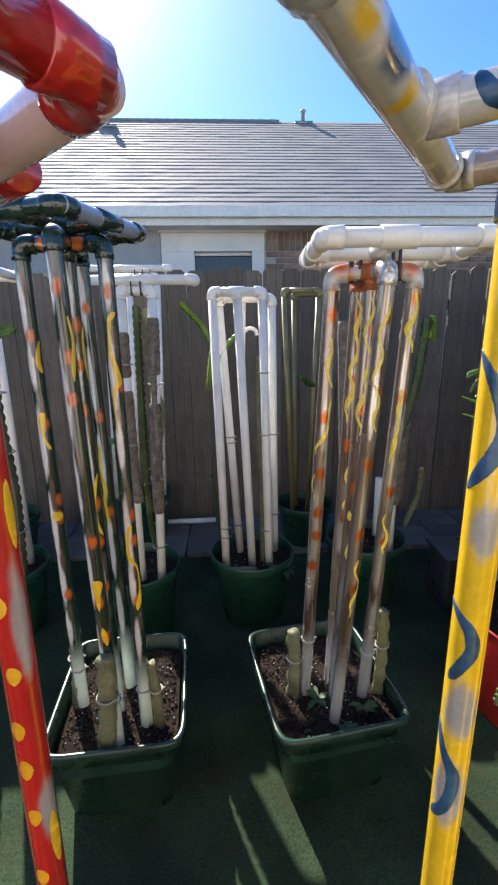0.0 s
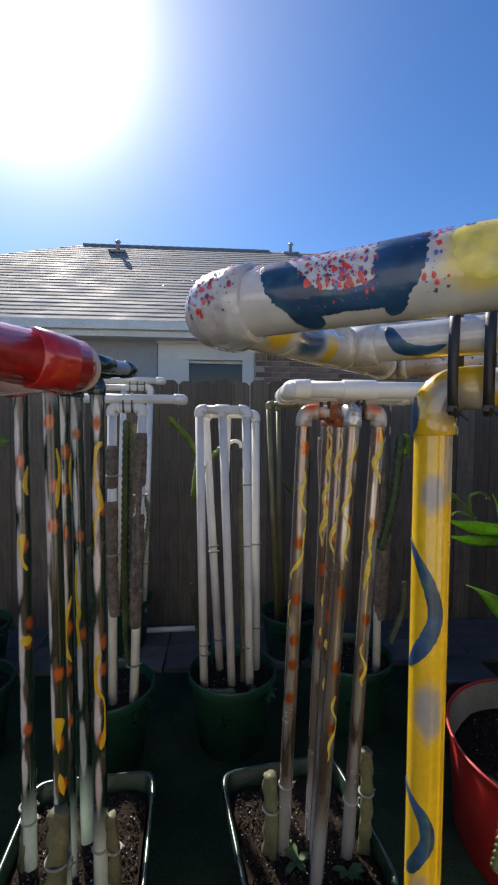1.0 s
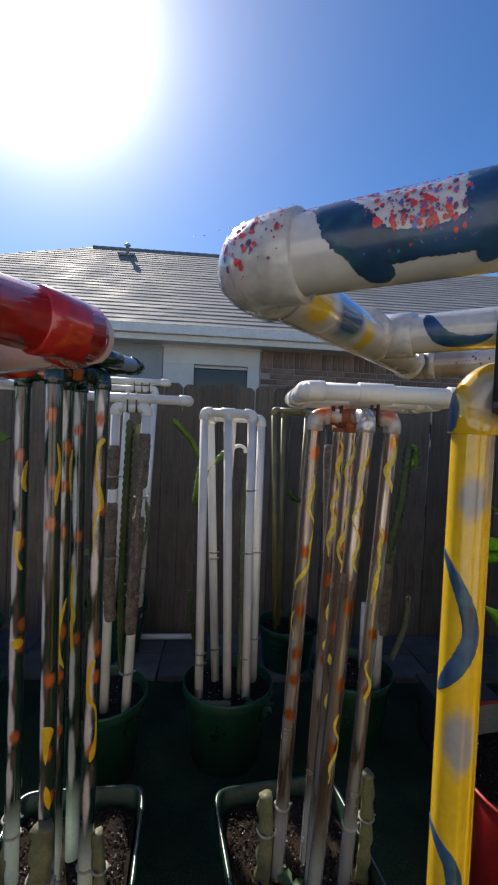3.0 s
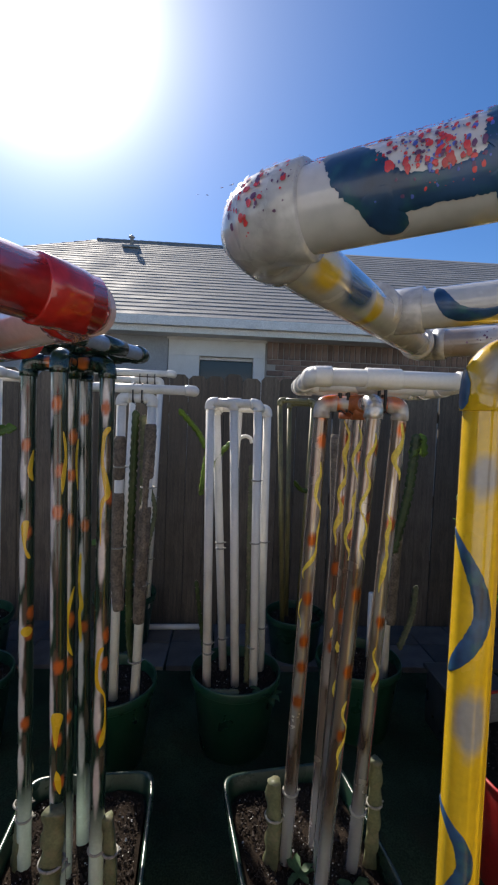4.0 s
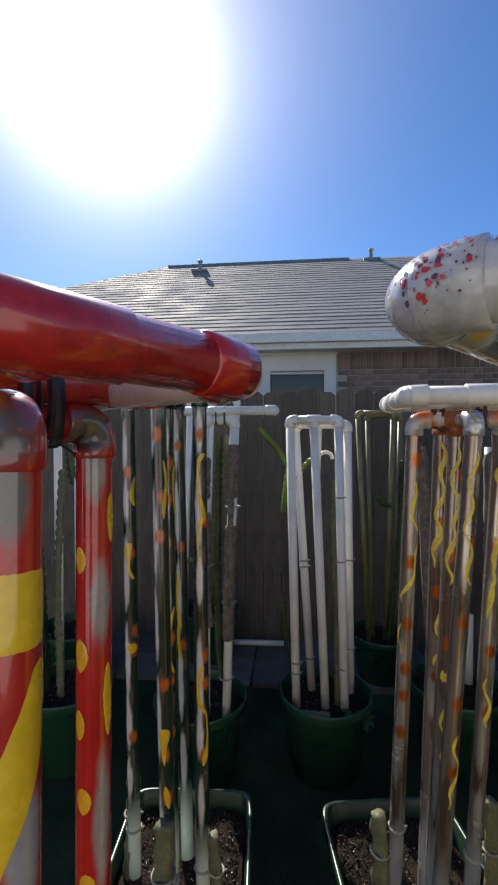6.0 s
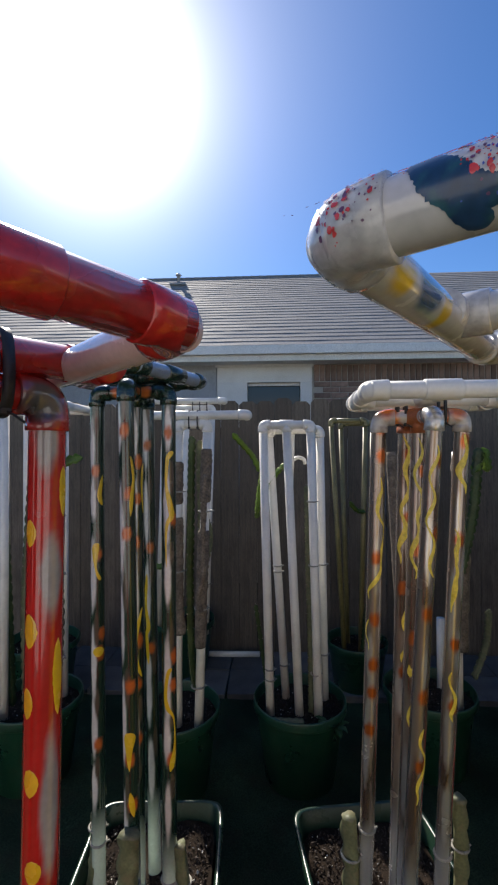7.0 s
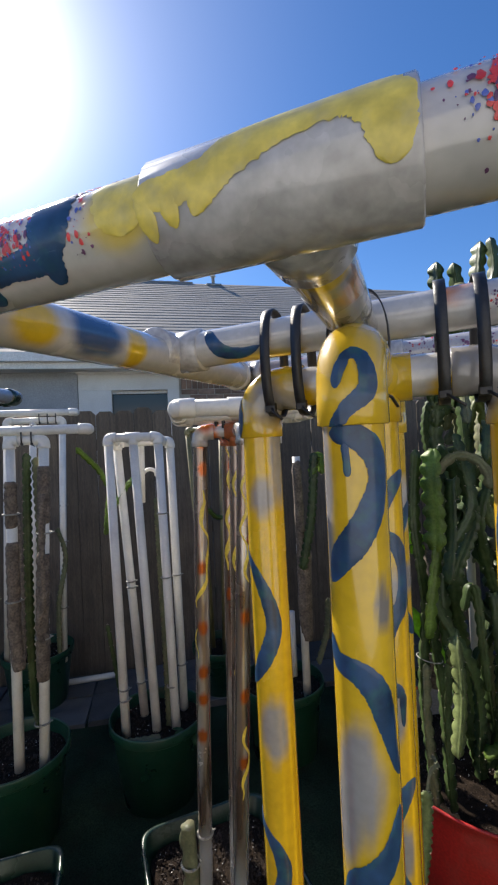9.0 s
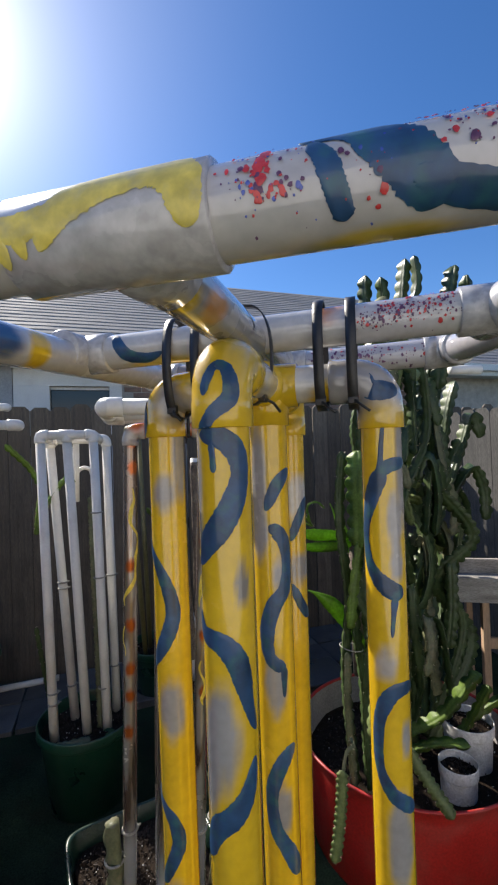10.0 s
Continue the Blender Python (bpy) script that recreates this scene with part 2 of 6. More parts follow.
def add_strap(bm, centre, axis, rx, ry, width=0.0065, thick=0.0014, tail=True):
    """A cable tie: a flat closed band round an oval, with its lock and a short tail."""
    c, a = Vector(centre), Vector(axis).normalized()
    up = Vector((0, 0, 1))
    side = a.cross(up).normalized()
    n = 28
    ring = []
    for k in range(n):
        t = 2 * math.pi * k / n
        o = side * math.copysign(abs(math.cos(t)) ** 0.7, math.cos(t)) * rx + up * math.copysign(abs(math.sin(t)) ** 0.85, math.sin(t)) * ry
        w = o.normalized()
        ring.append([bm.verts.new(c + o + a * s * width / 2 + w * q) for s, q in ((-1, 0), (1, 0), (1, thick), (-1, thick))])
    for k in range(n):
        r0, r1 = ring[k], ring[(k + 1) % n]
        for j in range(4):
            bm.faces.new((r0[j], r0[(j + 1) % 4], r1[(j + 1) % 4], r1[j]))
    if tail:
        front = -side if side.y > 0 else side
        p = c + front * (rx * 0.62) - up * (ry * 0.86)
        q = Matrix.Translation(p) @ front.to_track_quat("Z", "Y").to_matrix().to_4x4()
        add_box(bm, (-0.0055, -0.005, -0.003), (0.0055, 0.005, 0.004), q, 0.001)
        add_tube(bm, [p, p + front * 0.010 - up * 0.006 + a * 0.006, p + front * 0.014 - up * 0.014 + a * 0.016], 0.0015, 6)


def painted_tube(name, p0, p1, r, parent, shade, rows=90, seg=48, label="", material=None):
    """A straight pipe whose sprayed colours come from shade(s, angle): s metres from p0, angle 0 towards the front."""
    p0, p1 = Vector(p0), Vector(p1)
    axis = p1 - p0
    length = axis.length
    axis.normalize()
    e0, e1 = frame_of(axis)
    verts, faces, cols = [], [], []
    for i in range(rows + 1):
        s = length * i / rows
        for k in range(seg):
            t = 2 * math.pi * k / seg
            w = e0 * math.cos(t) + e1 * math.sin(t)
            verts.append(p0 + axis * s + w * r)
            a = t if t <= math.pi else t - 2 * math.pi
            cols.append((*shade(s, a), 1.0))
    for i in range(rows):
        for k in range(seg):
            faces.append((i * seg + k, i * seg + (k + 1) % seg, (i + 1) * seg + (k + 1) % seg, (i + 1) * seg + k))
    faces.append(tuple(range(seg))[::-1])
    faces.append(tuple(range(rows * seg, rows * seg + seg)))
    me = bpy.data.meshes.new(name)
    me.from_pydata([local(parent, v) for v in verts], [], faces)
    col = me.color_attributes.new("paint", "FLOAT_COLOR", "POINT")
    col.data.foreach_set("color", [c for v in cols for c in v])
    bm = bmesh.new()
    bm.from_mesh(me)
    bmesh.ops.recalc_face_normals(bm, faces=bm.faces)
    bm.to_mesh(me)
    bm.free()
    me.materials.append(material or M["paint"])
    me.shade_smooth()
    ob = new(name, me)
    ob.parent = parent
    if label:
        ob["label"] = label
    return ob


def stripe(name, p0, p1, r, marks, material, parent, thick=0.0006, steps=10, ragged=0.0, seed=0):
    """A band of thick paint on a pipe. marks: (s, angle in degrees, width in metres) along the band."""
    p0, p1 = Vector(p0), Vector(p1)
    axis = (p1 - p0).normalized()
    e0, e1 = frame_of(axis)
    rng = random.Random(seed)
    m = [marks[0]] + list(marks) + [marks[-1]]
    line = []
    for i in range(1, len(m) - 2):
        for j in range(steps + (i == len(m) - 3)):
            u = j / steps
            line.append([0.5 * (2 * b + (c - a) * u + (2 * a - 5 * b + 4 * c - d) * u * u + (3 * b - a - 3 * c + d) * u ** 3) for a, b, c, d in zip(m[i - 1], m[i], m[i + 1], m[i + 2])])
    bm = bmesh.new()
    rows, count = [], 9
    for i, (s, a, w) in enumerate(line):
        s1, a1, _ = line[min(i + 1, len(line) - 1)]
        s0, a0, _ = line[max(i - 1, 0)]
        ds, da = s1 - s0, radians(a1 - a0) * r
        q = math.hypot(ds, da) or 1.0
        ns, na = -da / q, ds / q
        w = max(w, 0.0006) * (1 + ragged * rng.uniform(-1, 1)) * min(1.0, math.sqrt((i + 0.15) / 4), math.sqrt((len(line) - 1 - i + 0.15) / 4))
        row = []
        for k in range(count):
            f = k / (count - 1) - 0.5
            ss, aa = s + ns * w * f, radians(a) + na * w * f / r
            h = r + thick * (0.25 if k in (0, count - 1) else 1.0) + 0.0002
            row.append(bm.verts.new(local(parent, p0 + axis * ss + (e0 * math.cos(aa) + e1 * math.sin(aa)) * h)))
        rows.append(row)
    for q0, q1 in zip(rows, rows[1:]):
        for k in range(count - 1):
            bm.faces.new((q0[k], q0[k + 1], q1[k + 1], q1[k]))
    bmesh.ops.recalc_face_normals(bm, faces=bm.faces)
    return part(name, bm, material, parent)


# ---- ground, fences, neighbouring house ----
def box_part(name, lo, hi, material, parent, label="", bevel=0.0):
    bm = bmesh.new()
    add_box(bm, local(parent, lo), local(parent, hi), None, bevel)
    return part(name, bm, material, parent, label, smooth=False)


def build_ground():
    bm = bmesh.new()
    bmesh.ops.create_grid(bm, x_segments=160, y_segments=160, size=6.0)
    for v in bm.verts:
        v.co.z = 0.012 * noise.noise(v.co * 2.2) + 0.004 * noise.noise(v.co * 9)
        if max(abs(v.co.x), abs(v.co.y)) > 5.95:
            v.co.x *= 60
            v.co.y *= 60
            v.co.z = -0.02
    tagged(bm_object("ground", bm, M["ground"]), "dark green weed cloth and soil underfoot", "ground", kind="structure")


def fence_board(width, height, thick, material):
    """A dog-eared upright board standing on the origin, its face towards -y."""
    bm = bmesh.new()
    ear = 0.03
    outline = [(0, 0), (width, 0), (width, height - ear), (width - ear, height), (ear, height), (0, height - ear)]
    front = [bm.verts.new((x, 0, z)) for x, z in outline]
    back = [bm.verts.new((x, thick, z)) for x, z in outline]
    bm.faces.new(front)
    bm.faces.new(back[::-1])
    for i in range(6):
        j = (i + 1) % 6
        bm.faces.new((front[j], front[i], back[i], back[j]))
    bmesh.ops.recalc_face_normals(bm, faces=bm.faces)
    me = bpy.data.meshes.new("board")
    bm.to_mesh(me)
    bm.free()
    me.materials.append(material)
    return me


def build_fence(name, start, direction, count, height, label, seed, material):
    rng = random.Random(seed)
    root = thing(name, start, label, "fence", kind="structure")
    meshes = [fence_board(0.138 + 0.003 * k, height - 0.012 * k, 0.017, material) for k in range(3)]
    ang = math.atan2(direction[1], direction[0])
    for i in range(count):
        ob = new("board", rng.choice(meshes))
        ob.parent = root
        ob.matrix_basis = Matrix.Rotation(ang, 4, "Z") @ pose(i * 0.145, rng.uniform(-0.004, 0.004), rng.uniform(-0.012, 0.012), 0, rng.uniform(-0.25, 0.25), 0)
    for z in (0.3, 1.0, 1.7):
        bm = bmesh.new()
        add_box(bm, (0, 0.024, z), (count * 0.145, 0.062, z + 0.09), Matrix.Rotation(ang, 4, "Z"))
        part("rail", bm, M["fence"], root, smooth=False)
    return root


FENCE_Y = 3.6


def build_house():
    root = thing("neighbour_house", (0, 5.4, 0), "brick house with white window trim and grey shingle roof", "house")
    wall_y = 5.4
    # wall with a real window opening
    wx0, wx1, wz0, wz1 = -0.28, 0.36, 1.35, 2.44
    bm = bmesh.new()
    for lo, hi in (((-9, wall_y, 0), (wx0, wall_y + 0.2, 2.72)), ((wx1, wall_y, 0), (9, wall_y + 0.2, 2.72)), ((wx0, wall_y, 0), (wx1, wall_y + 0.2, wz0)), ((wx0, wall_y, wz1), (wx1, wall_y + 0.2, 2.72))):
        add_box(bm, local(root, lo), local(root, hi))
    part("wall", bm, M["mortar"], root, smooth=False)
    box_part("siding_panel", (-9, wall_y - 0.03, 0.2), (-0.655, wall_y - 0.002, 2.70), M["siding"], root, "plain grey-blue siding")
    win = new("window")
    win.parent = root
    win["label"] = "dark window in a wide white frame"
    win.location = (0, 0, 0)

    def wpart(name, lo, hi, material, bevel=0.004):
        bm = bmesh.new()
        add_box(bm, local(root, lo), local(root, hi), None, bevel)
        return part(name, bm, material, win, smooth=False)
    wpart("frame_top", (-0.645, wall_y - 0.05, wz1), (0.50, wall_y - 0.003, 2.63), M["trim"])
    wpart("frame_left", (-0.645, wall_y - 0.05, 1.2), (wx0, wall_y - 0.003, wz1), M["trim"])
    wpart("frame_right", (wx1, wall_y - 0.05, 1.2), (0.50, wall_y - 0.003, wz1), M["trim"])
    wpart("sash", (wx0, wall_y + 0.02, wz1 - 0.035), (wx1, wall_y + 0.05, wz1), M["trim"])
    wpart("pane", (wx0, wall_y + 0.06, wz0), (wx1, wall_y + 0.07, wz1), M["glass"], 0)
    wpart("mould", (-0.665, wall_y - 0.065, 2.63), (0.52, wall_y - 0.003, 2.665), M["trim"])
    # eave
    box_part("soffit", (-9, 5.06, 2.655), (9, wall_y - 0.003, 2.675), M["trim"], root, "white boxed soffit")
    box_part("fascia", (-9, 5.03, 2.635), (9, 5.055, 2.76), M["trim"], root, "white fascia board", 0.003)
    box_part("gutter", (-9, 4.955, 2.70), (9, 5.026, 2.80), M["trim"], root, "white gutter", 0.012)
    # roof: overlapping courses up the slope, cut by the hip on one end
    ridge_y, ridge_z, eave_y, eave_z = 8.0, 4.77, 4.99, 2.80
    courses = 27
    run = Vector((0, ridge_y - eave_y, ridge_z - eave_z))
    rng = random.Random(5)
    roof = new("roof")
    roof.parent = root
    roof["label"] = "grey asphalt shingles in courses"
    for i in range(courses):
        u0, u1 = i / courses, min(1.0, (i + 1.25) / courses)
        bm = bmesh.new()
        x, rows = -6.6 + 4.3 * u0, []
        while x < 9.01:
            lift = 0.008 + rng.uniform(0, 0.003)
            up = Vector((0, -0.55, 0.83)) * lift
            sag = Vector((0, rng.uniform(-0.002, 0.002), 0))
            a = Vector((x, eave_y, eave_z)) + run * u0 + sag
            c = Vector((max(x, -6.6 + 4.3 * u1), eave_y, eave_z)) + run * u1
            rows.append([bm.verts.new(local(root, p)) for p in (a, a + up, c + up * 0.15)])
            x += rng.choice((0.16, 0.17, 0.33))
        for r0, r1 in zip(rows, rows[1:]):
            for k in (0, 1):
                bm.faces.new((r0[k], r1[k], r1[k + 1], r0[k + 1]))
        part("shingle_course", bm, M["shingle"], roof, smooth=False)
    bm = bmesh.new()
    pts = [(-6.6, eave_y, eave_z), (-2.3, ridge_y, ridge_z), (-6.6, 11.0, eave_z)]
    bm.faces.new([bm.verts.new(local(root, Vector(p))) for p in pts])
    vs = [bm.verts.new(local(root, Vector(p))) for p in ((-6.6, 11.0, eave_z), (-2.3, ridge_y, ridge_z - 0.004), (9, ridge_y, ridge_z - 0.1), (9, 11.0, eave_z))]
    bm.faces.new(vs)
    part("roof_rear", bm, M["shingle"], root, smooth=False)
    bm = bmesh.new()
    add_tube(bm, [(0, 0, 0), (0.165, 0, 0)], [0.035, 0.028], 6)
    cap = bpy.data.meshes.new("ridge_cap")
    bm.to_mesh(cap)
    bm.free()
    cap.materials.append(M["shingle"])
    for i in range(22):
        ob = new("ridge_cap", cap)
        ob.parent, ob.location = roof, local(root, (-2.3 + 0.148 * i, ridge_y, ridge_z))
    for x, y, z in ((-1.62, 7.62, 4.55), (1.35, 7.98, 4.76)):
        bm = bmesh.new()
        q = local(root, Vector((x, y, z)))
        add_tube(bm, [q - Vector((0, 0, 0.1)), q + Vector((0, 0, 0.13)), q + Vector((0, 0, 0.14)), q + Vector((0, 0, 0.17))], [0.03, 0.03, 0.055, 0.03], 12)
        add_box(bm, q - Vector((0.14, 0.1, 0.05)), q + Vector((0.14, 0.1, -0.02)))
        part("roof_vent", bm, M["metal"], roof, "small metal vent pipe")
    return root


def brick_mesh(w, d, h, name="brick"):
    bm = bmesh.new()
    add_box(bm, (0, 0, 0), (w, d, h))
    bmesh.ops.bevel(bm, geom=[e for e in bm.edges if all(v.co.y < 0.001 for v in e.verts)], offset=0.004, segments=1, affect="EDGES")
    me = bpy.data.meshes.new(name)
    bm.to_mesh(me)
    bm.free()
    me.materials.append(M["brick"])
    return me


def build_bricks(root):
    rng = random.Random(8)
    y = -0.012
    lie, stand = brick_mesh(0.195, 0.05, 0.057), brick_mesh(0.057, 0.05, 0.195)
    x = 0.53
    while x < 4.6:                     # upright course under the soffit
        ob = new("brick", stand)
        ob.parent, ob.location = root, (x, y + rng.uniform(-0.003, 0.003), 2.452)
        x += 0.067
    for row in range(5):
        z = 2.452 - 0.067 * (row + 1)
        x = 0.53 - (0.1 if row % 2 else 0.0)
        while x < 4.6:
            if x > 0.5:
                ob = new("brick", lie)
                ob.parent, ob.location = root, (x, y + rng.uniform(-0.003, 0.003), z)
            x += 0.205


def build_pavers():
    root = thing("paving", (0, 3.3, 0), "dark grey concrete pavers along the fence", "paving", kind="structure")
    rng = random.Random(3)
    bm = bmesh.new()
    add_box(bm, (-0.15, -0.15, -0.03), (0.15, 0.15, 0.03), None, 0.006)
    me = bpy.data.meshes.new("paver")
    bm.to_mesh(me)
    bm.free()
    me.materials.append(M["paver"])
    for i in range(24):
        for j in range(2):
            ob = new("paver", me)
            ob.parent = root
            ob.matrix_basis = pose(-3.2 + 0.31 * i, -0.2 + 0.31 * j, 0.0 + rng.uniform(-0.004, 0.006), rng.uniform(-1, 1), rng.uniform(-1, 1), rng.uniform(-1.5, 1.5))


build_ground()
build_fence("fence_back", (-5.0, FENCE_Y, 0.0), (1, 0), 64, 2.02, "weathered dark wooden board fence with dog-eared tops", 1, M["fence"])
build_fence("fence_side", (3.1, FENCE_Y, 0.0), (0, -1), 52, 1.9, "sunlit weathered grey wooden board fence", 2, M["fence_grey"])
house = build_house()
house.location += Vector((0.026, 0, -0.02))
build_pavers()
# unseen wall added behind the camera; closes the yard and bounces fill light
bm = bmesh.new()
add_box(bm, (-6, -2.6, 0), (6, -2.4, 3.0))
tagged(bm_object("wall_south", bm, M["wall_back"], False), "unseen plain pale wall added behind the camera for bounce light", "wall", kind="structure")
bm = bmesh.new()
add_box(bm, (-5.2, -2.4, 0), (-5.05, FENCE_Y, 1.9))
tagged(bm_object("wall_west", bm, M["fence"], False), "plain weathered fence wall", "wall", kind="structure")


# ---- pots ----
def soil_top(parent, centre, shape, seed, grit_count, grit_r=0.006, label="dark potting soil"):
    """A lumpy soil surface; shape(a) gives the radius at an angle."""
    rng = random.Random(seed)
    bm = bmesh.new()
    rings, seg, rows = [], 40, 10
    c = local(parent, centre)
    for i in range(rows + 1):
        f = i / rows
        ring = []
        for k in range(seg):
            a = 2 * math.pi * k / seg
            r = shape(a) * f
            p = Vector((r * math.cos(a), r * math.sin(a), 0))
            p.z = 0.012 * noise.noise(p * 14 + Vector((seed, 0, 0))) + 0.006 * noise.noise(p * 45)
            ring.append(bm.verts.new(c + p))
        rings.append(ring)
    for r0, r1 in zip(rings, rings[1:]):
        for k in range(seg):
            bm.faces.new((r0[k], r0[(k + 1) % seg], r1[(k + 1) % seg], r1[k]))
    bmesh.ops.remove_doubles(bm, verts=bm.verts, dist=0.0005)
    soil = part("soil", bm, M["soil"], parent, label)
    for name, material, share in (("bark_mulch", M["grit"], 1.0), ("perlite", M["perlite"], 0.07)):
        verts, faces = [], []
        for _ in range(int(grit_count * share)):
            a, f = rng.uniform(0, 2 * math.pi), math.sqrt(rng.random()) * 0.94
            r = shape(a) * f
            q = c + Vector((r * math.cos(a), r * math.sin(a), rng.uniform(0, 0.008)))
            s = grit_r * rng.uniform(0.35, 1.2) * (0.6 if share < 1 else 1)
            if rng.random() < 0.03:
                s *= 1.9
            m = Euler((rng.uniform(0, 3), rng.uniform(0, 3), rng.uniform(0, 3))).to_matrix() @ Matrix.Diagonal((s * rng.uniform(0.7, 1.6), s * rng.uniform(0.5, 1), s * rng.uniform(0.4, 0.9)))
            b = len(verts)
            verts += [q + m @ Vector(v) for v in ((1, 0, 0), (-1, 0.1, 0), (0, 1, 0.1), (0.1, -1, 0), (0, 0.1, 1), (0.1, 0, -1))]
            faces += [(b + i, b + j, b + k) for i, j, k in ((0, 2, 4), (2, 1, 4), (1, 3, 4), (3, 0, 4), (2, 0, 5), (1, 2, 5), (3, 1, 5), (0, 3, 5))]
        me = bpy.data.meshes.new(name)
        me.from_pydata(verts, [], faces)
        me.materials.append(material)
        ob = new(name, me)
        ob.parent = soil
        ob["kind"] = "stuff"
    return soil


def round_pot(at, r, h, material, label, seed=0, group="round plant pots", soil_z=0.055, name="plant_pot", grit=500, prof=None):
    pot = thing(name, (at[0], at[1], 0), label, "plant pot", group)
    prof = prof or [(r * 0.74, 0.0), (r * 0.76, 0.004), (r * 0.95, h - 0.05), (r * 0.955, h - 0.048), (r * 1.0, h - 0.046), (r * 1.02, h - 0.04), (r * 1.02, h - 0.006), (r * 1.01, h), (r * 0.985, h), (r * 0.975, h - 0.006), (r * 0.93, h - 0.06), (r * 0.86, h - 0.16)]
    bm = bmesh.new()
    seg = 56
    rings = [[bm.verts.new((q * math.cos(2 * math.pi * k / seg), q * math.sin(2 * math.pi * k / seg), z)) for k in range(seg)] for q, z in prof]
    for r0, r1 in zip(rings, rings[1:]):
        for k in range(seg):
            bm.faces.new((r0[k], r0[(k + 1) % seg], r1[(k + 1) % seg], r1[k]))
    bm.faces.new(rings[0][::-1])
    part("body", bm, material, pot)
    soil_top(pot, (at[0], at[1], h - soil_z), lambda a: r * 0.945, seed, grit)
    return pot


def rect_pot(at, sx, sy, h, turn, label, seed):
    """A deep tub with rounded corners, a rolled rim and a lip."""
    pot = thing("planter_tub", (at[0], at[1], 0), label, "planter", "rectangular planter tubs")

    def outline(k, inset, corner, seg=96):
        a = 2 * math.pi * k / seg
        n = 9.0
        c, s = math.cos(a), math.sin(a)
        x = math.copysign(abs(c) ** (2 / n), c) * (sx / 2 - inset)
        y = math.copysign(abs(s) ** (2 / n), s) * (sy / 2 - inset)
        return Matrix.Rotation(turn, 3, "Z") @ Vector((x, y, 0))
    prof = [(0.06, 0.0), (0.055, 0.004), (0.018, h - 0.035), (0.004, h - 0.033), (0.0, h - 0.029), (0.0, h - 0.004), (0.004, h), (0.012, h), (0.016, h - 0.004), (0.026, h - 0.1), (0.035, h - 0.16)]
    bm = bmesh.new()
    seg = 96
    rings = [[bm.verts.new(outline(k, i, 0.05) + Vector((0, 0, z))) for k in range(seg)] for i, z in prof]
    for r0, r1 in zip(rings, rings[1:]):
        for k in range(seg):
            bm.faces.new((r0[k], r0[(k + 1) % seg], r1[(k + 1) % seg], r1[k]))
    bm.faces.new(rings[0][::-1])
    part("body", bm, M["pot_dark"], pot)

    def reach(a):
        a -= turn
        n = 9.0
        return 1.0 / ((abs(math.cos(a)) / (sx / 2 - 0.03)) ** n + (abs(math.sin(a)) / (sy / 2 - 0.03)) ** n) ** (1 / n)
    soil_top(pot, (at[0], at[1], h - 0.06), reach, seed, 1900, 0.0055, "dark soil with bark chips and perlite")
    return pot


rect_pot((-0.330, 1.468), 0.45, 0.53, 0.322, radians(4), "glossy dark green plastic tub with soil and green pipes", 11)
rect_pot((0.392, 1.485), 0.47, 0.54, 0.326, radians(9), "glossy dark green plastic tub with soil and striped pipes", 12)
GP = "round green plastic pot with dark soil"
round_pot((0.187, 2.32), 0.225, 0.385, M["pot_green"], GP + " below plain pipes", 21)
round_pot((-0.43, 2.22), 0.225, 0.385, M["pot_green"], GP + " below corky wrapped stems", 22)
round_pot((-1.14, 2.26), 0.225, 0.385, M["pot_green"], GP + " with a leaning cactus", 23)
round_pot((0.86, 2.44), 0.225, 0.385, M["pot_green"], GP + " half hidden behind striped pipes", 24)
round_pot((-0.60, 3.29), 0.22, 0.385, M["pot_green"], GP + " near the fence", 25)
round_pot((-1.45, 2.9), 0.225, 0.385, M["pot_green"], GP + " near the fence", 26)
round_pot((0.62, 3.12), 0.2, 0.33, M["pot_green"], GP + " below the olive pipe frame", 27)
tub = round_pot((1.50, 1.64), 0.455, 0.42, M["pot_red"], "large worn red plastic tub full of trailing cactus", 28, "", 0.13, "red_tub", 900,
                [(0.41, 0.0), (0.416, 0.005), (0.442, 0.36), (0.448, 0.405), (0.455, 0.410), (0.458, 0.416), (0.455, 0.421), (0.448, 0.421), (0.4445, 0.415), (0.440, 0.36), (0.422, 0.26)])
bm = bmesh.new()
liner = [[bm.verts.new((q * math.cos(2 * math.pi * k / 56), q * math.sin(2 * math.pi * k / 56), z)) for k in range(56)] for q, z in ((0.4425, 0.412), (0.4405, 0.40), (0.437, 0.36), (0.417, 0.27))]
for r0, r1 in zip(liner, liner[1:]):
    for k in range(56):
        bm.faces.new((r0[k], r0[(k + 1) % 56], r1[(k + 1) % 56], r1[k]))
part("lining", bm, M["grey_lining"], tub, "dusty grey inner face")


# ---- pipe frames ----
def flat(v):
    return Vector((v[0], v[1], 0))


def pipe(parent, name, p0, p1, material, r=R_PIPE, shade=None, rows=90, label=""):
    if shade:
        return painted_tube(name, p0, p1, r, parent, shade, rows, label=label)
    bm = bmesh.new()
    add_tube(bm, [local(parent, p0), local(parent, p1)], r, 24)
    return part(name, bm, material, parent, label)


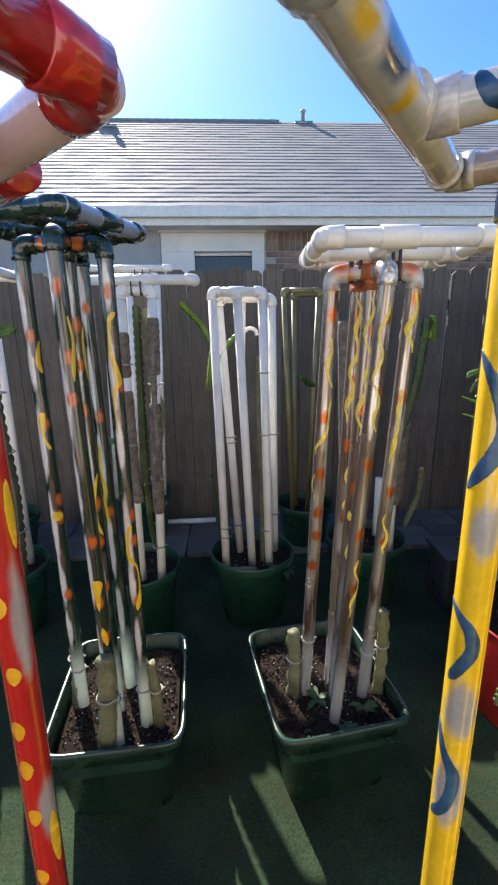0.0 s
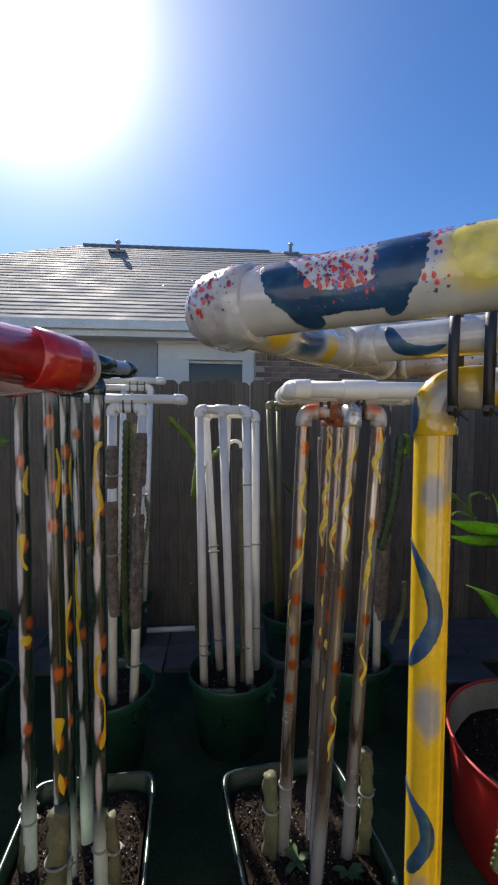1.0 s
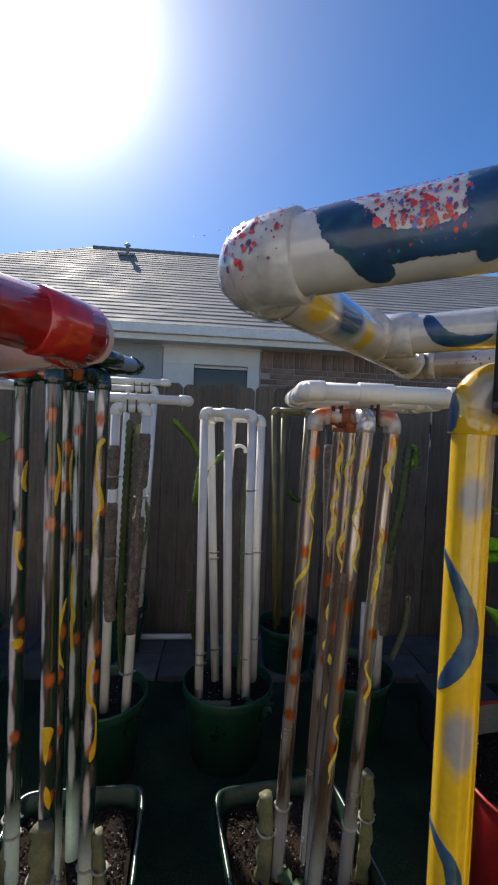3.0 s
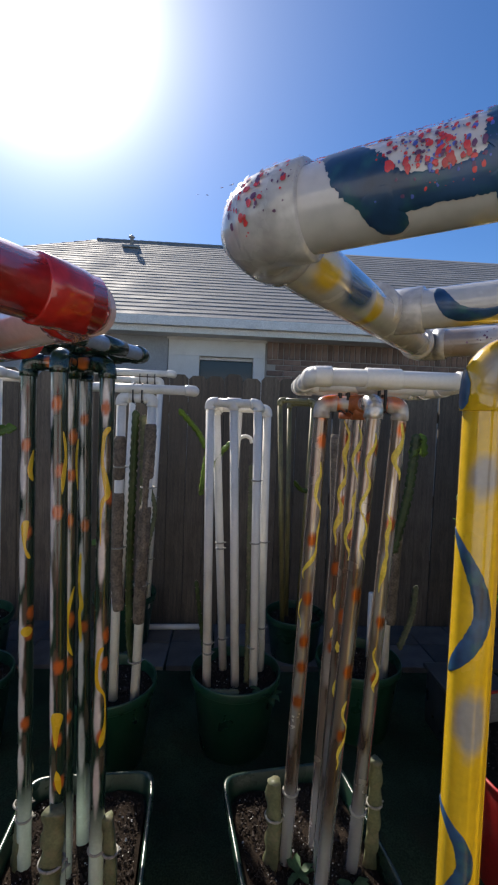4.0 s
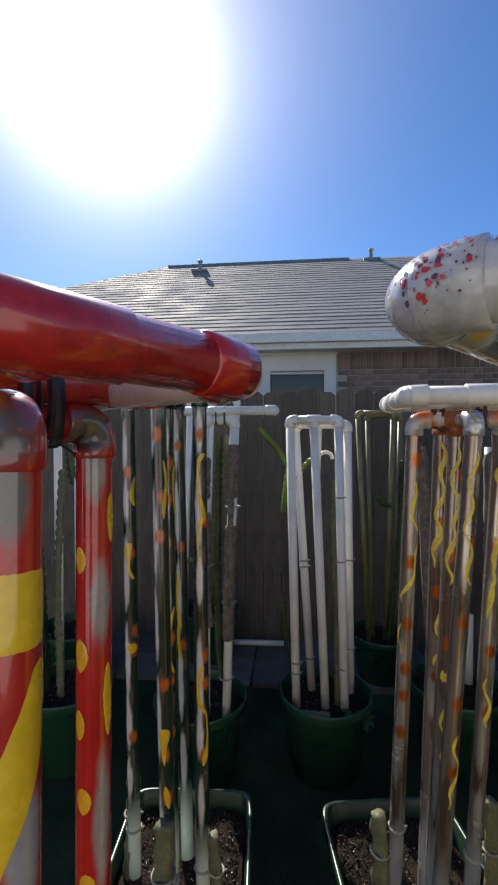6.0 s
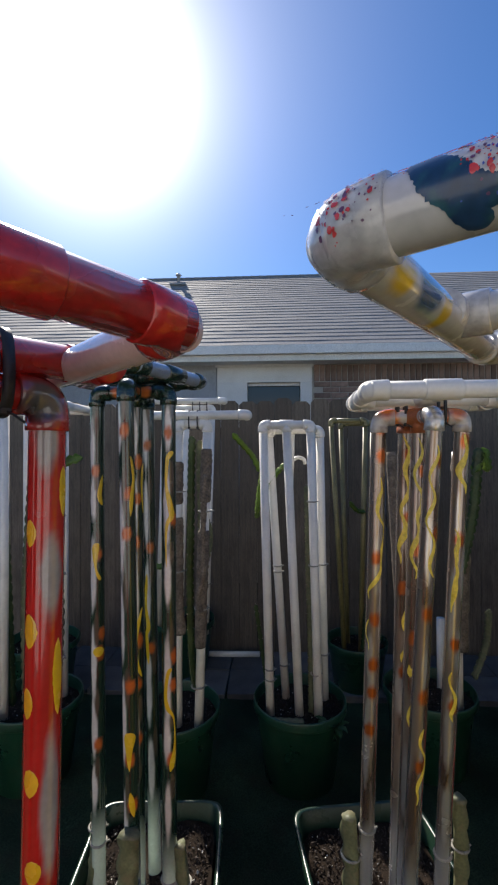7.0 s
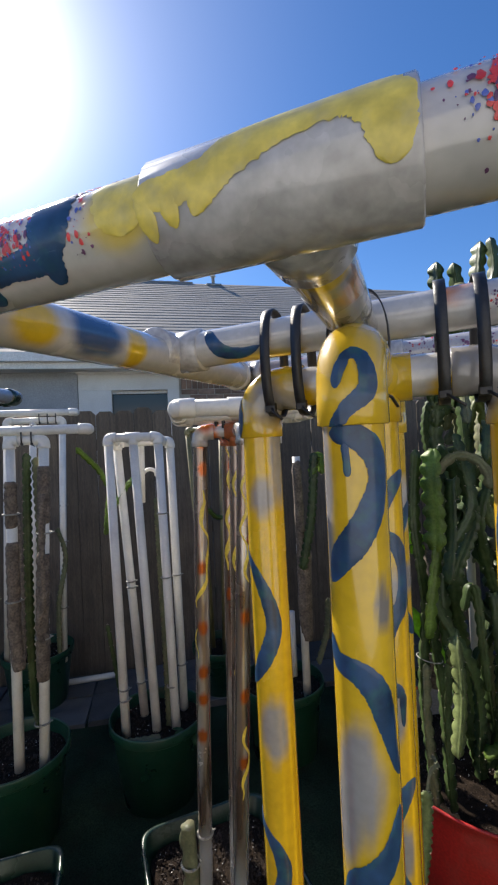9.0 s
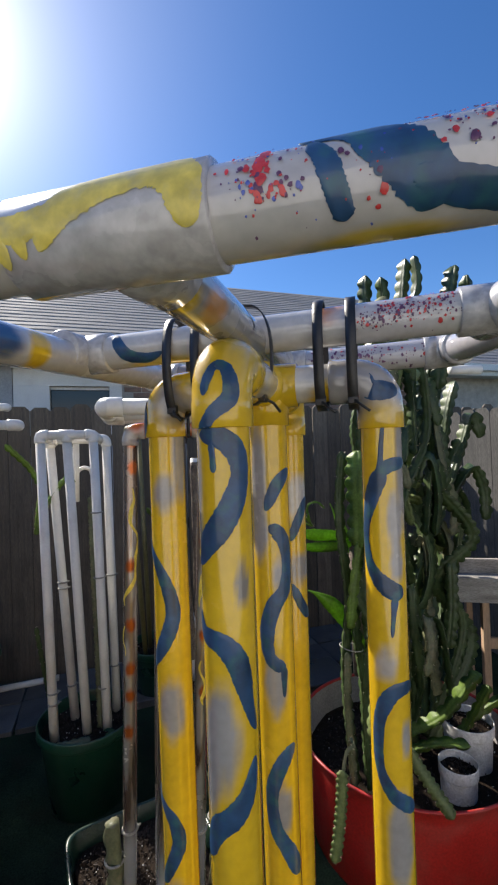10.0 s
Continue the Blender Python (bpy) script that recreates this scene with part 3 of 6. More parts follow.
def plus_frame(root, posts, bar_z, post_mat, fit_mat, shades, r=R_PIPE, fit=R_FIT, arm=0.042):
    """Five posts in a cross: the outer four end in elbows that turn to the middle post. posts: name -> (foot, head)."""
    heads = {k: Vector((*posts[k][1][:2], bar_z)) for k in posts}
    c = heads["centre"]
    made = {}
    for k, (foot, head) in posts.items():
        foot, top = Vector(foot), heads[k]
        d = (foot - top).normalized()
        made[k] = (foot, top)
        pipe(root, "post", foot, top + d * 0.012, post_mat, r, shades.get(k), 150)
        if k != "centre":
            into = (c - top).normalized()
            bm = bmesh.new()
            add_elbow(bm, local(root, top), d, into, fit, arm)
            part("elbow", bm, fit_mat.get(k, fit_mat["all"]), root)
            pipe(root, "crossbar", top + into * 0.02, c, post_mat, r, shades.get("bar"), 20)
    bm = bmesh.new()
    d1, d2 = (heads["right"] - heads["left"]).normalized(), (heads["back"] - heads["front"]).normalized()
    for d in (d1, d2):
        q = local(root, c)
        add_tube(bm, [q - d * 0.036, q + d * 0.036], fit, 24)
    add_tube(bm, [local(root, c), local(root, c) - Vector((0, 0, 0.045))], fit, 24)
    part("cross_fitting", bm, fit_mat.get("centre", fit_mat["all"]), root)
    return made


def ring_frame(root, c, d1, d2, h1, h2, z, mats, shades=None, cross=True, tilt=0.0, tee_shift=0.0, r=R_PIPE, fit=R_FIT, arm=0.042, moved=None):
    """A square pipe ring with elbows at its corners, tees half way and crossing bars. h1, h2: (low, high) half sizes; moved: corners and middles that sit out of true."""
    shades = shades or {}
    c = Vector((c[0], c[1], z))
    d1, d2 = Vector((*d1, 0)).normalized(), Vector((d2[0], d2[1], 0)).normalized() + Vector((0, 0, tilt))
    corner = {(i, j): c + d1 * h1[i] * (1 if i else -1) + d2 * h2[j] * (1 if j else -1) for i in (0, 1) for j in (0, 1)}
    mids = {"front": c - d2 * h2[0], "back": c + d2 * h2[1], "left": c - d1 * h1[0], "right": c + d1 * h1[1]}
    mids["front"] = mids["front"] + d1 * tee_shift
    for k, p in (moved or {}).items():
        (mids if k in mids else corner)[k] = Vector(p)
    sides = {"front": ((0, 0), (1, 0)), "back": ((0, 1), (1, 1)), "left": ((0, 0), (0, 1)), "right": ((1, 0), (1, 1))}
    for k, (a, b) in sides.items():
        pipe(root, "ring_bar", corner[a], corner[b], mats["pipe"], r, shades.get(k), 120)
    for (i, j), p in corner.items():
        bm = bmesh.new()
        add_elbow(bm, local(root, p), corner[(1 - i, j)] - p, corner[(i, 1 - j)] - p, fit, arm)
        part("elbow", bm, mats.get(("elbow", i, j), mats["fit"]), root)
    if cross:
        for k, p in mids.items():
            ax = corner[sides[k][1]] - corner[sides[k][0]]
            bm = bmesh.new()
            add_tee(bm, local(root, p), ax, c - p, fit, 0.0525 if tee_shift and k == "front" else 0.042)
            part("tee", bm, mats.get(k, mats["fit"]), root)
        pipe(root, "cross_bar", mids["left"], mids["right"], mats["pipe"], r, shades.get("across"), 80)
        pipe(root, "cross_bar", mids["front"], mids["back"], mats["pipe"], r, shades.get("along"), 80)
    return corner, mids


def strap_at(root, p, axis, z_low, z_high, label="", width=0.0065, slack=0.003):
    bm = bmesh.new()
    q = local(root, Vector((p[0], p[1], (z_low + z_high) / 2)))
    add_strap(bm, q, axis, R_PIPE + slack, (z_high - z_low) / 2 + R_PIPE + slack * 0.8, width)
    part("cable_tie", bm, M["strap"], root, label)


def sprayed(base, spots, below=None, fade=0.05):
    """Soft sprayed colours: spots of (s, angle, half length, half angle, colour) on a base; below: (s, colour) at the foot."""
    def shade(s, a):
        c = base
        wob = Vector((math.cos(a) * 1.3, math.sin(a) * 1.3, s * 26 + len(spots)))
        w1, w2 = noise.noise(wob) * 0.22, noise.noise(wob * 2.7) * 0.12
        for s0, a0, hs, ha, col in spots:
            da = (math.degrees(a) - a0 + 180) % 360 - 180
            d = math.sqrt(((s - s0) / hs) ** 2 + (da / ha) ** 2)
            f = max(0.0, min(1.0, (1.3 - d + w1 + w2) / 0.6))
            f = f * f * (3 - 2 * f)
            c = tuple(x + (y - x) * f for x, y in zip(c, col))
        if below:
            f = max(0.0, min(1.0, (below[0] + fade - s) / (2 * fade)))
            c = tuple(x + (y - x) * f for x, y in zip(c, below[1]))
        return c
    return shade


YEL, GRY, WHT, SIL = (0.68, 0.43, 0.018), (0.30, 0.285, 0.28), (0.72, 0.71, 0.70), (0.50, 0.48, 0.46)
GRN, ORG, RED, BRN = (0.012, 0.03, 0.02), (0.62, 0.15, 0.025), (0.42, 0.016, 0.013), (0.16, 0.09, 0.055)
BLU = (0.03, 0.08, 0.19)


# --- the yellow and blue frame beside the camera ---
YB_BAR, YB_RING = 1.712, 1.767
YB = {"left": ((0.3726, 0.5997, 0), (0.358, 0.582)), "front": ((0.390, 0.4276, 0), (0.3753, 0.3815)), "right": ((0.5675, 0.4527, 0), (0.5697, 0.4469)),
      "centre": ((0.475, 0.530, 0), (0.465, 0.514)), "back": ((0.535, 0.640, 0), (0.543, 0.629))}
yb = thing("pipe_trellis", (0.465, 0.514, 0), "yellow pipe trellis with blue swirls, grey patches and red specks", "trellis", "painted pipe trellises")
shade_yb = {
    "left": sprayed(YEL, [(1.593, -22, 0.020, 40, GRY), (1.64, 40, 0.05, 30, GRY), (1.340, -22, 0.032, 46, GRY), (1.09, -20, 0.04, 60, GRY), (0.95, -30, 0.05, 60, GRY)]),
    "front": sprayed(YEL, [(1.615, -98, 0.055, 26, GRY), (1.540, 16, 0.016, 18, (0.20, 0.18, 0.16)), (1.425, -45, 0.036, 46, GRY), (1.392, -80, 0.03, 34, GRY)]),
    "right": sprayed(YEL, [(1.560, -3, 0.030, 24, GRY), (1.62, 40, 0.06, 36, GRY), (1.518, 0, 0.02, 22, GRY), (1.414, -42, 0.016, 30, (0.45, 0.40, 0.36)), (1.338, 12, 0.016, 18, GRY), (1.231, -14, 0.045, 38, GRY)]),
    "centre": sprayed(YEL, [(1.61, -62, 0.06, 30, GRY), (1.55, -60, 0.03, 30, GRY), (1.50, 8, 0.02, 30, GRY), (1.381, -24, 0.03, 34, GRY), (1.242, -14, 0.025, 30, GRY)]),
    "back": sprayed(YEL, [(1.57, 10, 0.03, 60, SIL), (1.47, 10, 0.02, 60, GRY)]),
    "bar": sprayed(SIL, [(0.025, -50, 0.03, 55, YEL), (0.06, 30, 0.02, 60, WHT)]),
}
M["ring_grey"] = mat("grey_sprayed_fitting", (0.44, 0.425, 0.42), 0.25, vary=0.10, scale=25, bump=0.02, coat=0.8, dirt=(0.30, 0.27, 0.25), dirt_amount=0.3)
yb_posts = plus_frame(yb, YB, YB_BAR, M["yellow"], {"all": M["yellow"], "right": M["ring_grey"]}, shade_yb, R_YB, F_YB, 0.053)
D1, D2 = (0.8275, -0.5614), (0.5614, 0.8275)
silver = {"pipe": M["ring_grey"], "fit": M["ring_grey"]}
LGT = (0.50, 0.475, 0.48)
ring_shade = {
    "front": sprayed(LGT, [(0.176, -70, 0.2, 60, SIL), (0.163, 15, 0.018, 58, (0.66, 0.50, 0.12)), (0.35, -88, 0.03, 20, (0.6, 0.45, 0.08)), (0.40, 60, 0.1, 60, SIL)]),
    "left": sprayed(SIL, [(0.070, -10, 0.022, 60, YEL), (0.135, 0, 0.03, 70, BLU), (0.190, -20, 0.013, 100, YEL), (0.30, 0, 0.03, 60, WHT)]),
    "across": sprayed(SIL, [(0.308, 50, 0.014, 60, (0.55, 0.22, 0.08)), (0.36, 0, 0.05, 90, LGT), (0.12, -75, 0.05, 30, (0.5, 0.4, 0.12))]),
    "along": sprayed(GRY, [(0.06, -70, 0.012, 40, YEL), (0.10, -40, 0.02, 40, (0.55, 0.25, 0.08))]),
    "back": sprayed(LGT, [(0.05, 0, 0.03, 80, (0.3, 0.24, 0.2))]), "right": sprayed(LGT, []),
}
yb_corner, yb_mid = ring_frame(yb, (0.4522, 0.5034), D1, D2, (0.27, 0.27), (0.22, 0.22), YB_RING, silver, ring_shade, tilt=0.02, tee_shift=0.001, r=R_RING, fit=F_RING, arm=0.036,
                               moved={(0, 0): (0.104, 0.393, 1.746), "front": (0.2953, 0.2683, 1.748), (1, 0): (0.5755, 0.0857, 1.751), "left": (0.2655, 0.630, 1.765),
                                      (0, 1): (0.389, 0.811, 1.768), "right": (0.657, 0.3645, 1.771), (1, 1): (0.765, 0.547, 1.774), "back": (0.560, 0.688, 1.771)})
for q in (-0.047, -0.0135, 0.122, 0.155):
    p = Vector((0.413, 0.5395, 0)) + Vector((*D1, 0)) * q
    strap_at(yb, p, (*D1, 0), YB_BAR, YB_RING, width=0.0105, slack=0.012)
strap_at(yb, Vector((0.455, 0.509, 0)) - Vector((0.59, 0.807, 0)) * 0.05, (0.59, 0.807, 0), YB_BAR, YB_RING - 0.006, width=0.0095, slack=0.006)

# --- the red frame beside the camera ---
RD_BAR, RD_RING = 1.683, 1.724
rc = Vector((-0.275, 0.541, 0))
E1, E2 = Vector((0.80, -0.60, 0)), Vector((0.60, 0.80, 0))
rd = thing("pipe_trellis", (rc.x, rc.y, 0), "red pipe trellis painted with yellow ovals and grey patches", "trellis", "painted pipe trellises")
RP = {k: ((rc + d * 0.108)[:3], (rc + d * 0.108)[:2]) for k, d in (("front", E1), ("right", E2), ("left", -E2), ("back", -E1), ("centre", E1 * 0))}
RP["front"], RP["right"] = ((-0.211, 0.448, 0), (-0.189, 0.4617)), ((-0.228, 0.632, 0), (-0.2076, 0.641))
shade_rd = {
    "front": sprayed(RED, [(1.620, 27, 0.034, 38, (0.15, 0.145, 0.145)), (1.345, 58, 0.05, 40, GRY), (1.20, 40, 0.06, 50, GRY)]),
    "right": sprayed(RED, [(1.631, 26, 0.042, 34, GRY), (1.471, 48, 0.045, 34, GRY), (1.208, 55, 0.075, 30, GRY), (0.90, 60, 0.05, 40, GRY)]),
}
rd_posts = plus_frame(rd, RP, RD_BAR, M["red"], {"all": M["red"]}, {k: shade_rd["right" if k == "right" else "front"] for k in RP})
ring_frame(rd, rc + Vector((-0.005, -0.02, 0)), E1[:2], E2[:2], (0.2, 0.195), (0.2, 0.195), RD_RING, {"pipe": M["red"], "fit": M["red"]}, {"back": sprayed((0.70, 0.52, 0.47), [(0.1, 60, 0.08, 60, RED)])}, r=0.0213, fit=0.0234,
           moved={(1, 0): (-0.213, 0.207, 1.731), "right": (-0.0964, 0.3567, 1.7232), (1, 1): (-0.0074, 0.4711, 1.7173)})
for d, q in ((E1, 0.06), (E1, 0.085), (E2, 0.030), (E2, 0.062)):
    strap_at(rd, rc + d * q, d, RD_BAR, RD_RING, width=0.0125, slack=0.009)

# --- the dark green frame in its tub ---
GZ = 1.79
GR = {"left": ((-0.474, 1.445, 0.18), (-0.472, 1.420)), "front": ((-0.312, 1.285, 0.18), (-0.334, 1.280)), "right": ((-0.233, 1.355, 0.18), (-0.245, 1.395)),
      "centre": ((-0.342, 1.418, 0.18), (-0.355, 1.430)), "back": ((-0.320, 1.520, 0.18), (-0.352, 1.540))}
gr = thing("pipe_trellis", (-0.33, 1.41, 0.0), "dark green pipe trellis with white bands, orange dots, yellow squiggles", "trellis", "painted pipe trellises")
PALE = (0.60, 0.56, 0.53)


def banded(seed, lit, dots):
    """Dark green with pale bands, part spray, part painted highlight, and soft orange dots."""
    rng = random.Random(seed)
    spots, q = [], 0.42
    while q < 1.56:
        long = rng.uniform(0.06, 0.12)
        # pale highlight streak, then the brown fade along its edge
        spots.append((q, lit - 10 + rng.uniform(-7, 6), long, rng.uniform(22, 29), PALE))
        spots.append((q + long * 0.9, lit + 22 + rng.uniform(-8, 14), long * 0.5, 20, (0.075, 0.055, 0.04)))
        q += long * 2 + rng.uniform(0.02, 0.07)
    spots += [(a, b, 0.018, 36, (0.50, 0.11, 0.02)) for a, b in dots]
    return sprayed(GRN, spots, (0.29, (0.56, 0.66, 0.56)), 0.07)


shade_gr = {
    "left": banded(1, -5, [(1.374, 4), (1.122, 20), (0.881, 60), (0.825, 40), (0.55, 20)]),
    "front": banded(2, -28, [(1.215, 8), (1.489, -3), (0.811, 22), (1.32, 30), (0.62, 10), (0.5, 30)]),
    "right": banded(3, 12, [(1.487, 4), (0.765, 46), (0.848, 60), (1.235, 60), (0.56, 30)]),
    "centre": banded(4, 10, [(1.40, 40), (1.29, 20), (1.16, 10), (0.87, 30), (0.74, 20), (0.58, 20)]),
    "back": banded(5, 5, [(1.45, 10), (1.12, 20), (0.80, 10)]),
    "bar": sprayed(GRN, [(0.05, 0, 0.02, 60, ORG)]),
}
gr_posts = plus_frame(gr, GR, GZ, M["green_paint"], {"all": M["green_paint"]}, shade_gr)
ring_frame(gr, (-0.35, 1.43), (0.93, -0.36), (0.36, 0.93), (0.19, 0.13), (0.17, 0.16), GZ + 0.047, {"pipe": M["green_paint"], "fit": M["green_paint"]}, {"front": sprayed(GRN, [(0.03, 0, 0.05, 90, ORG), (0.12, 0, 0.02, 100, WHT)]), "right": sprayed((0.22, 0.26, 0.32), [])})

# --- the striped frame in its tub ---
RZ = 1.705
ST = {"left": ((0.326, 1.455, 0.2), (0.366, 1.385)), "front": ((0.405, 1.325, 0.2), (0.476, 1.26)), "right": ((0.532, 1.426, 0.2), (0.585, 1.355)),
      "centre": ((0.425, 1.42, 0.2), (0.472, 1.365)), "back": ((0.430, 1.50, 0.2), (0.462, 1.46))}
st = thing("pipe_trellis", (0.43, 1.42, 0.0), "brown silver pipe trellis with orange dots and yellow ribbons", "trellis", "painted pipe trellises")
BASE = (0.33, 0.265, 0.225)


def dotted(seed, dots):
    rng = random.Random(seed)
    spots, q = [], 0.4
    # silver and brown streaks: sprayed paint with glossy highlights put into its colour
    while q < 1.5:
        spots.append((q, rng.uniform(-40, 60), rng.uniform(0.05, 0.13), rng.uniform(18, 40), rng.choice([(0.50, 0.47, 0.45), (0.13, 0.085, 0.065), (0.17, 0.11, 0.085), (0.58, 0.55, 0.52)])))
        q += rng.uniform(0.08, 0.14)
    spots += [(a, b, 0.020, 44, (0.52, 0.12, 0.02)) for a, b in dots]
    return sprayed(BASE, spots, (0.30, WHT), 0.05)


shade_st = {
    "left": dotted(1, [(1.40, 20), (1.109, 0), (0.931, 0), (0.72, -5), (0.61, -20), (0.80, 0), (1.48, 0)]),
    "front": dotted(2, [(1.389, 50), (1.202, 50), (0.998, 10), (0.782, 16), (0.60, 20)]),
    "right": dotted(3, [(1.169, 0), (0.875, 5), (1.44, 10), (0.70, 10)]),
    "centre": dotted(4, [(1.356, 40), (1.138, 10), (0.89, 0), (0.66, 10)]),
    "back": dotted(5, [(1.402, 30), (1.21, 20), (1.002, -10), (0.75, 10)]),
    "bar": sprayed(ORG, [(0.06, 0, 0.03, 90, (0.55, 0.52, 0.50))]),
}
st_posts = plus_frame(st, ST, RZ, M["ring_grey"], {"all": M["orange"], "front": M["chrome_paint"]}, shade_st)
M["metal_paint"] = mat("silver_brown_spray", (1, 1, 1), 0.20, metal=0.65, vary=0.04, scale=10, bump=0.006, paint=True, grain_vary=0.03, coat=0.8)
for ob in st.children:
    if ob.name.startswith("post"):
        ob.data.materials.clear()
        ob.data.materials.append(M["metal_paint"])
ring_frame(st, (0.47, 1.36), (1.0, -0.02), (0.06, 1.0), (0.165, 0.22), (0.2, 0.13), RZ + 0.050, {"pipe": M["pvc"], "fit": M["pvc"]})


# --- plain white frames ---
def white_frame(at, label):
    return thing("pipe_trellis", (at[0], at[1], 0), label, "trellis", "white pipe trellises")


def bent_u(root, left, right, feet, z, material, r=R_PIPE):
    """Two posts joined by a bar with elbows."""
    a, b = Vector((*left, z)), Vector((*right, z))
    d = (b - a).normalized()
    for p, foot, into in ((a, feet[0], d), (b, feet[1], -d)):
        foot = Vector(foot)
        dn = (foot - p).normalized()
        pipe(root, "post", foot, p + dn * 0.01, material, r)
        bm = bmesh.new()
        add_elbow(bm, local(root, p), dn, into, r * 1.24, 0.036)
        part("elbow", bm, material, root)
    pipe(root, "crossbar", a + d * 0.02, b - d * 0.02, material, r)


wt = white_frame((0.14, 2.32), "plain white pipe trellis with tied young cactus stems")
bent_u(wt, (0.012, 2.27), (0.245, 2.27), ((0.045, 2.25, 0.2), (0.277, 2.25, 0.2)), 1.735, M["pvc"])
pipe(wt, "post", (0.188, 2.26, 0.2), (0.127, 2.27, 1.73), M["pvc"])
bm = bmesh.new()
add_tee(bm, local(wt, (0.127, 2.27, 1.735)), (1, 0, 0), (0, 0, -1), R_PIPE * 1.2, 0.034)
part("tee", bm, M["pvc"], wt)
bent_u(wt, (0.038, 2.41), (0.305, 2.41), ((0.130, 2.40, 0.2), (0.322, 2.40, 0.2)), 1.715, M["pvc"])
for x in (0.012, 0.245):
    pipe(wt, "side_bar", (x, 2.27, 1.735), (x + 0.03, 2.41, 1.715), M["pvc"])

wlt = white_frame((-0.43, 2.22), "white pipe trellis with corky brown stems tied to it")
bent_u(wlt, (-0.385, 2.15), (-0.245, 2.15), ((-0.387, 2.14, 0.2), (-0.293, 2.14, 0.2)), 1.735, M["pvc"])


def capped_bar(root, left, right):
    """A bar laid over a frame, with an elbow at each end that turns backwards."""
    left, right = Vector(left), Vector(right)
    d = (right - left).normalized()
    pipe(root, "top_bar", left + d * 0.01, right - d * 0.01, M["pvc"])
    for p, into in ((left, d), (right, -d)):
        bm = bmesh.new()
        add_elbow(bm, local(root, p), Vector((0, 1, 0)), into, R_PIPE * 1.2, 0.036)
        part("elbow", bm, M["pvc"], root)


capped_bar(wlt, (-0.62, 2.145, 1.777), (-0.062, 2.145, 1.777))
blt = white_frame((-0.60, 3.25), "white pipe trellis with tied brown stems near the fence")
bent_u(blt, (-0.70, 3.15), (-0.365, 3.15), ((-0.77, 3.22, 0.3), (-0.425, 3.22, 0.3)), 1.905, M["pvc"])
pipe(blt, "post", (-0.614, 3.22, 0.3), (-0.545, 3.15, 1.90), M["pvc"])
capped_bar(blt, (-0.85, 3.14, 1.955), (-0.285, 3.14, 1.955))
for x in (-0.50, -0.45, -0.40):
    strap_at(blt, (x, 3.145), (1, 0, 0), 1.905, 1.952)
for x in (-0.33, -0.29):
    strap_at(wlt, (x, 2.15), (1, 0, 0), 1.735, 1.778)
llt = white_frame((-1.14, 2.26), "white pipe trellis overgrown with cactus, in a round pot")
for dx, dy in ((-0.1, -0.1), (0.12, -0.1), (-0.1, 0.1), (0.1, 0.1)):
    pipe(llt, "post", (-1.14 + dx, 2.26 + dy, 0.2), (-1.14 + dx, 2.26 + dy, 1.81), M["pvc"])
ring_frame(llt, (-1.14, 2.26), (1, 0), (0, 1), (0.22, 0.2), (0.1, 0.2), 1.83, {"pipe": M["pvc"], "fit": M["pvc"]}, cross=False)

rrt = white_frame((0.86, 2.44), "white pipe trellis with brown stems behind the striped pipes")
for dx, dy in ((-0.11, -0.1), (0.11, -0.1), (-0.1, 0.1), (0.1, 0.1)):
    pipe(rrt, "post", (0.86 + dx, 2.44 + dy, 0.2), (0.86 + dx, 2.44 + dy, 1.6 if dy < 0 else 0.7), M["pvc"])

olv = white_frame((0.62, 3.12), "olive painted pipe trellis standing near the fence")
bent_u(olv, (0.44, 3.0), (0.665, 3.0), ((0.53, 3.06, 0.2), (0.63, 3.06, 0.2)), 1.80, M["olive"], 0.0165)
bent_u(olv, (0.53, 3.17), (0.75, 3.17), ((0.57, 3.17, 0.2), (0.70, 3.17, 0.2)), 1.79, M["olive"], 0.0165)

bm = bmesh.new()
add_tube(bm, [(-0.55, 3.45, 0.045), (-0.05, 3.47, 0.045)], R_PIPE, 20)
tagged(bm_object("loose_pipe", bm, M["pvc"]), "loose white plastic pipe lying on pavers by the fence", "pipe")


# ---- painted marks on the pipes ----
from mathutils.bvhtree import BVHTree


def hug(ob, target, lift=0.0008):
    """Lay a band of paint onto the surface of a fitting."""
    tree = BVHTree.FromPolygons([v.co for v in target.data.vertices], [tuple(p.vertices) for p in target.data.polygons])
    for v in ob.data.vertices:
        place, normal, _, _ = tree.find_nearest(v.co)
        if normal.dot(v.co - place) < 0:
            normal = -normal
        v.co = place + normal * lift


def elbow_of(root, p):
    q = local(root, Vector(p))
    return min((o for o in root.children if o.name.startswith("elbow")), key=lambda o: min((v.co - q).length for v in o.data.vertices))


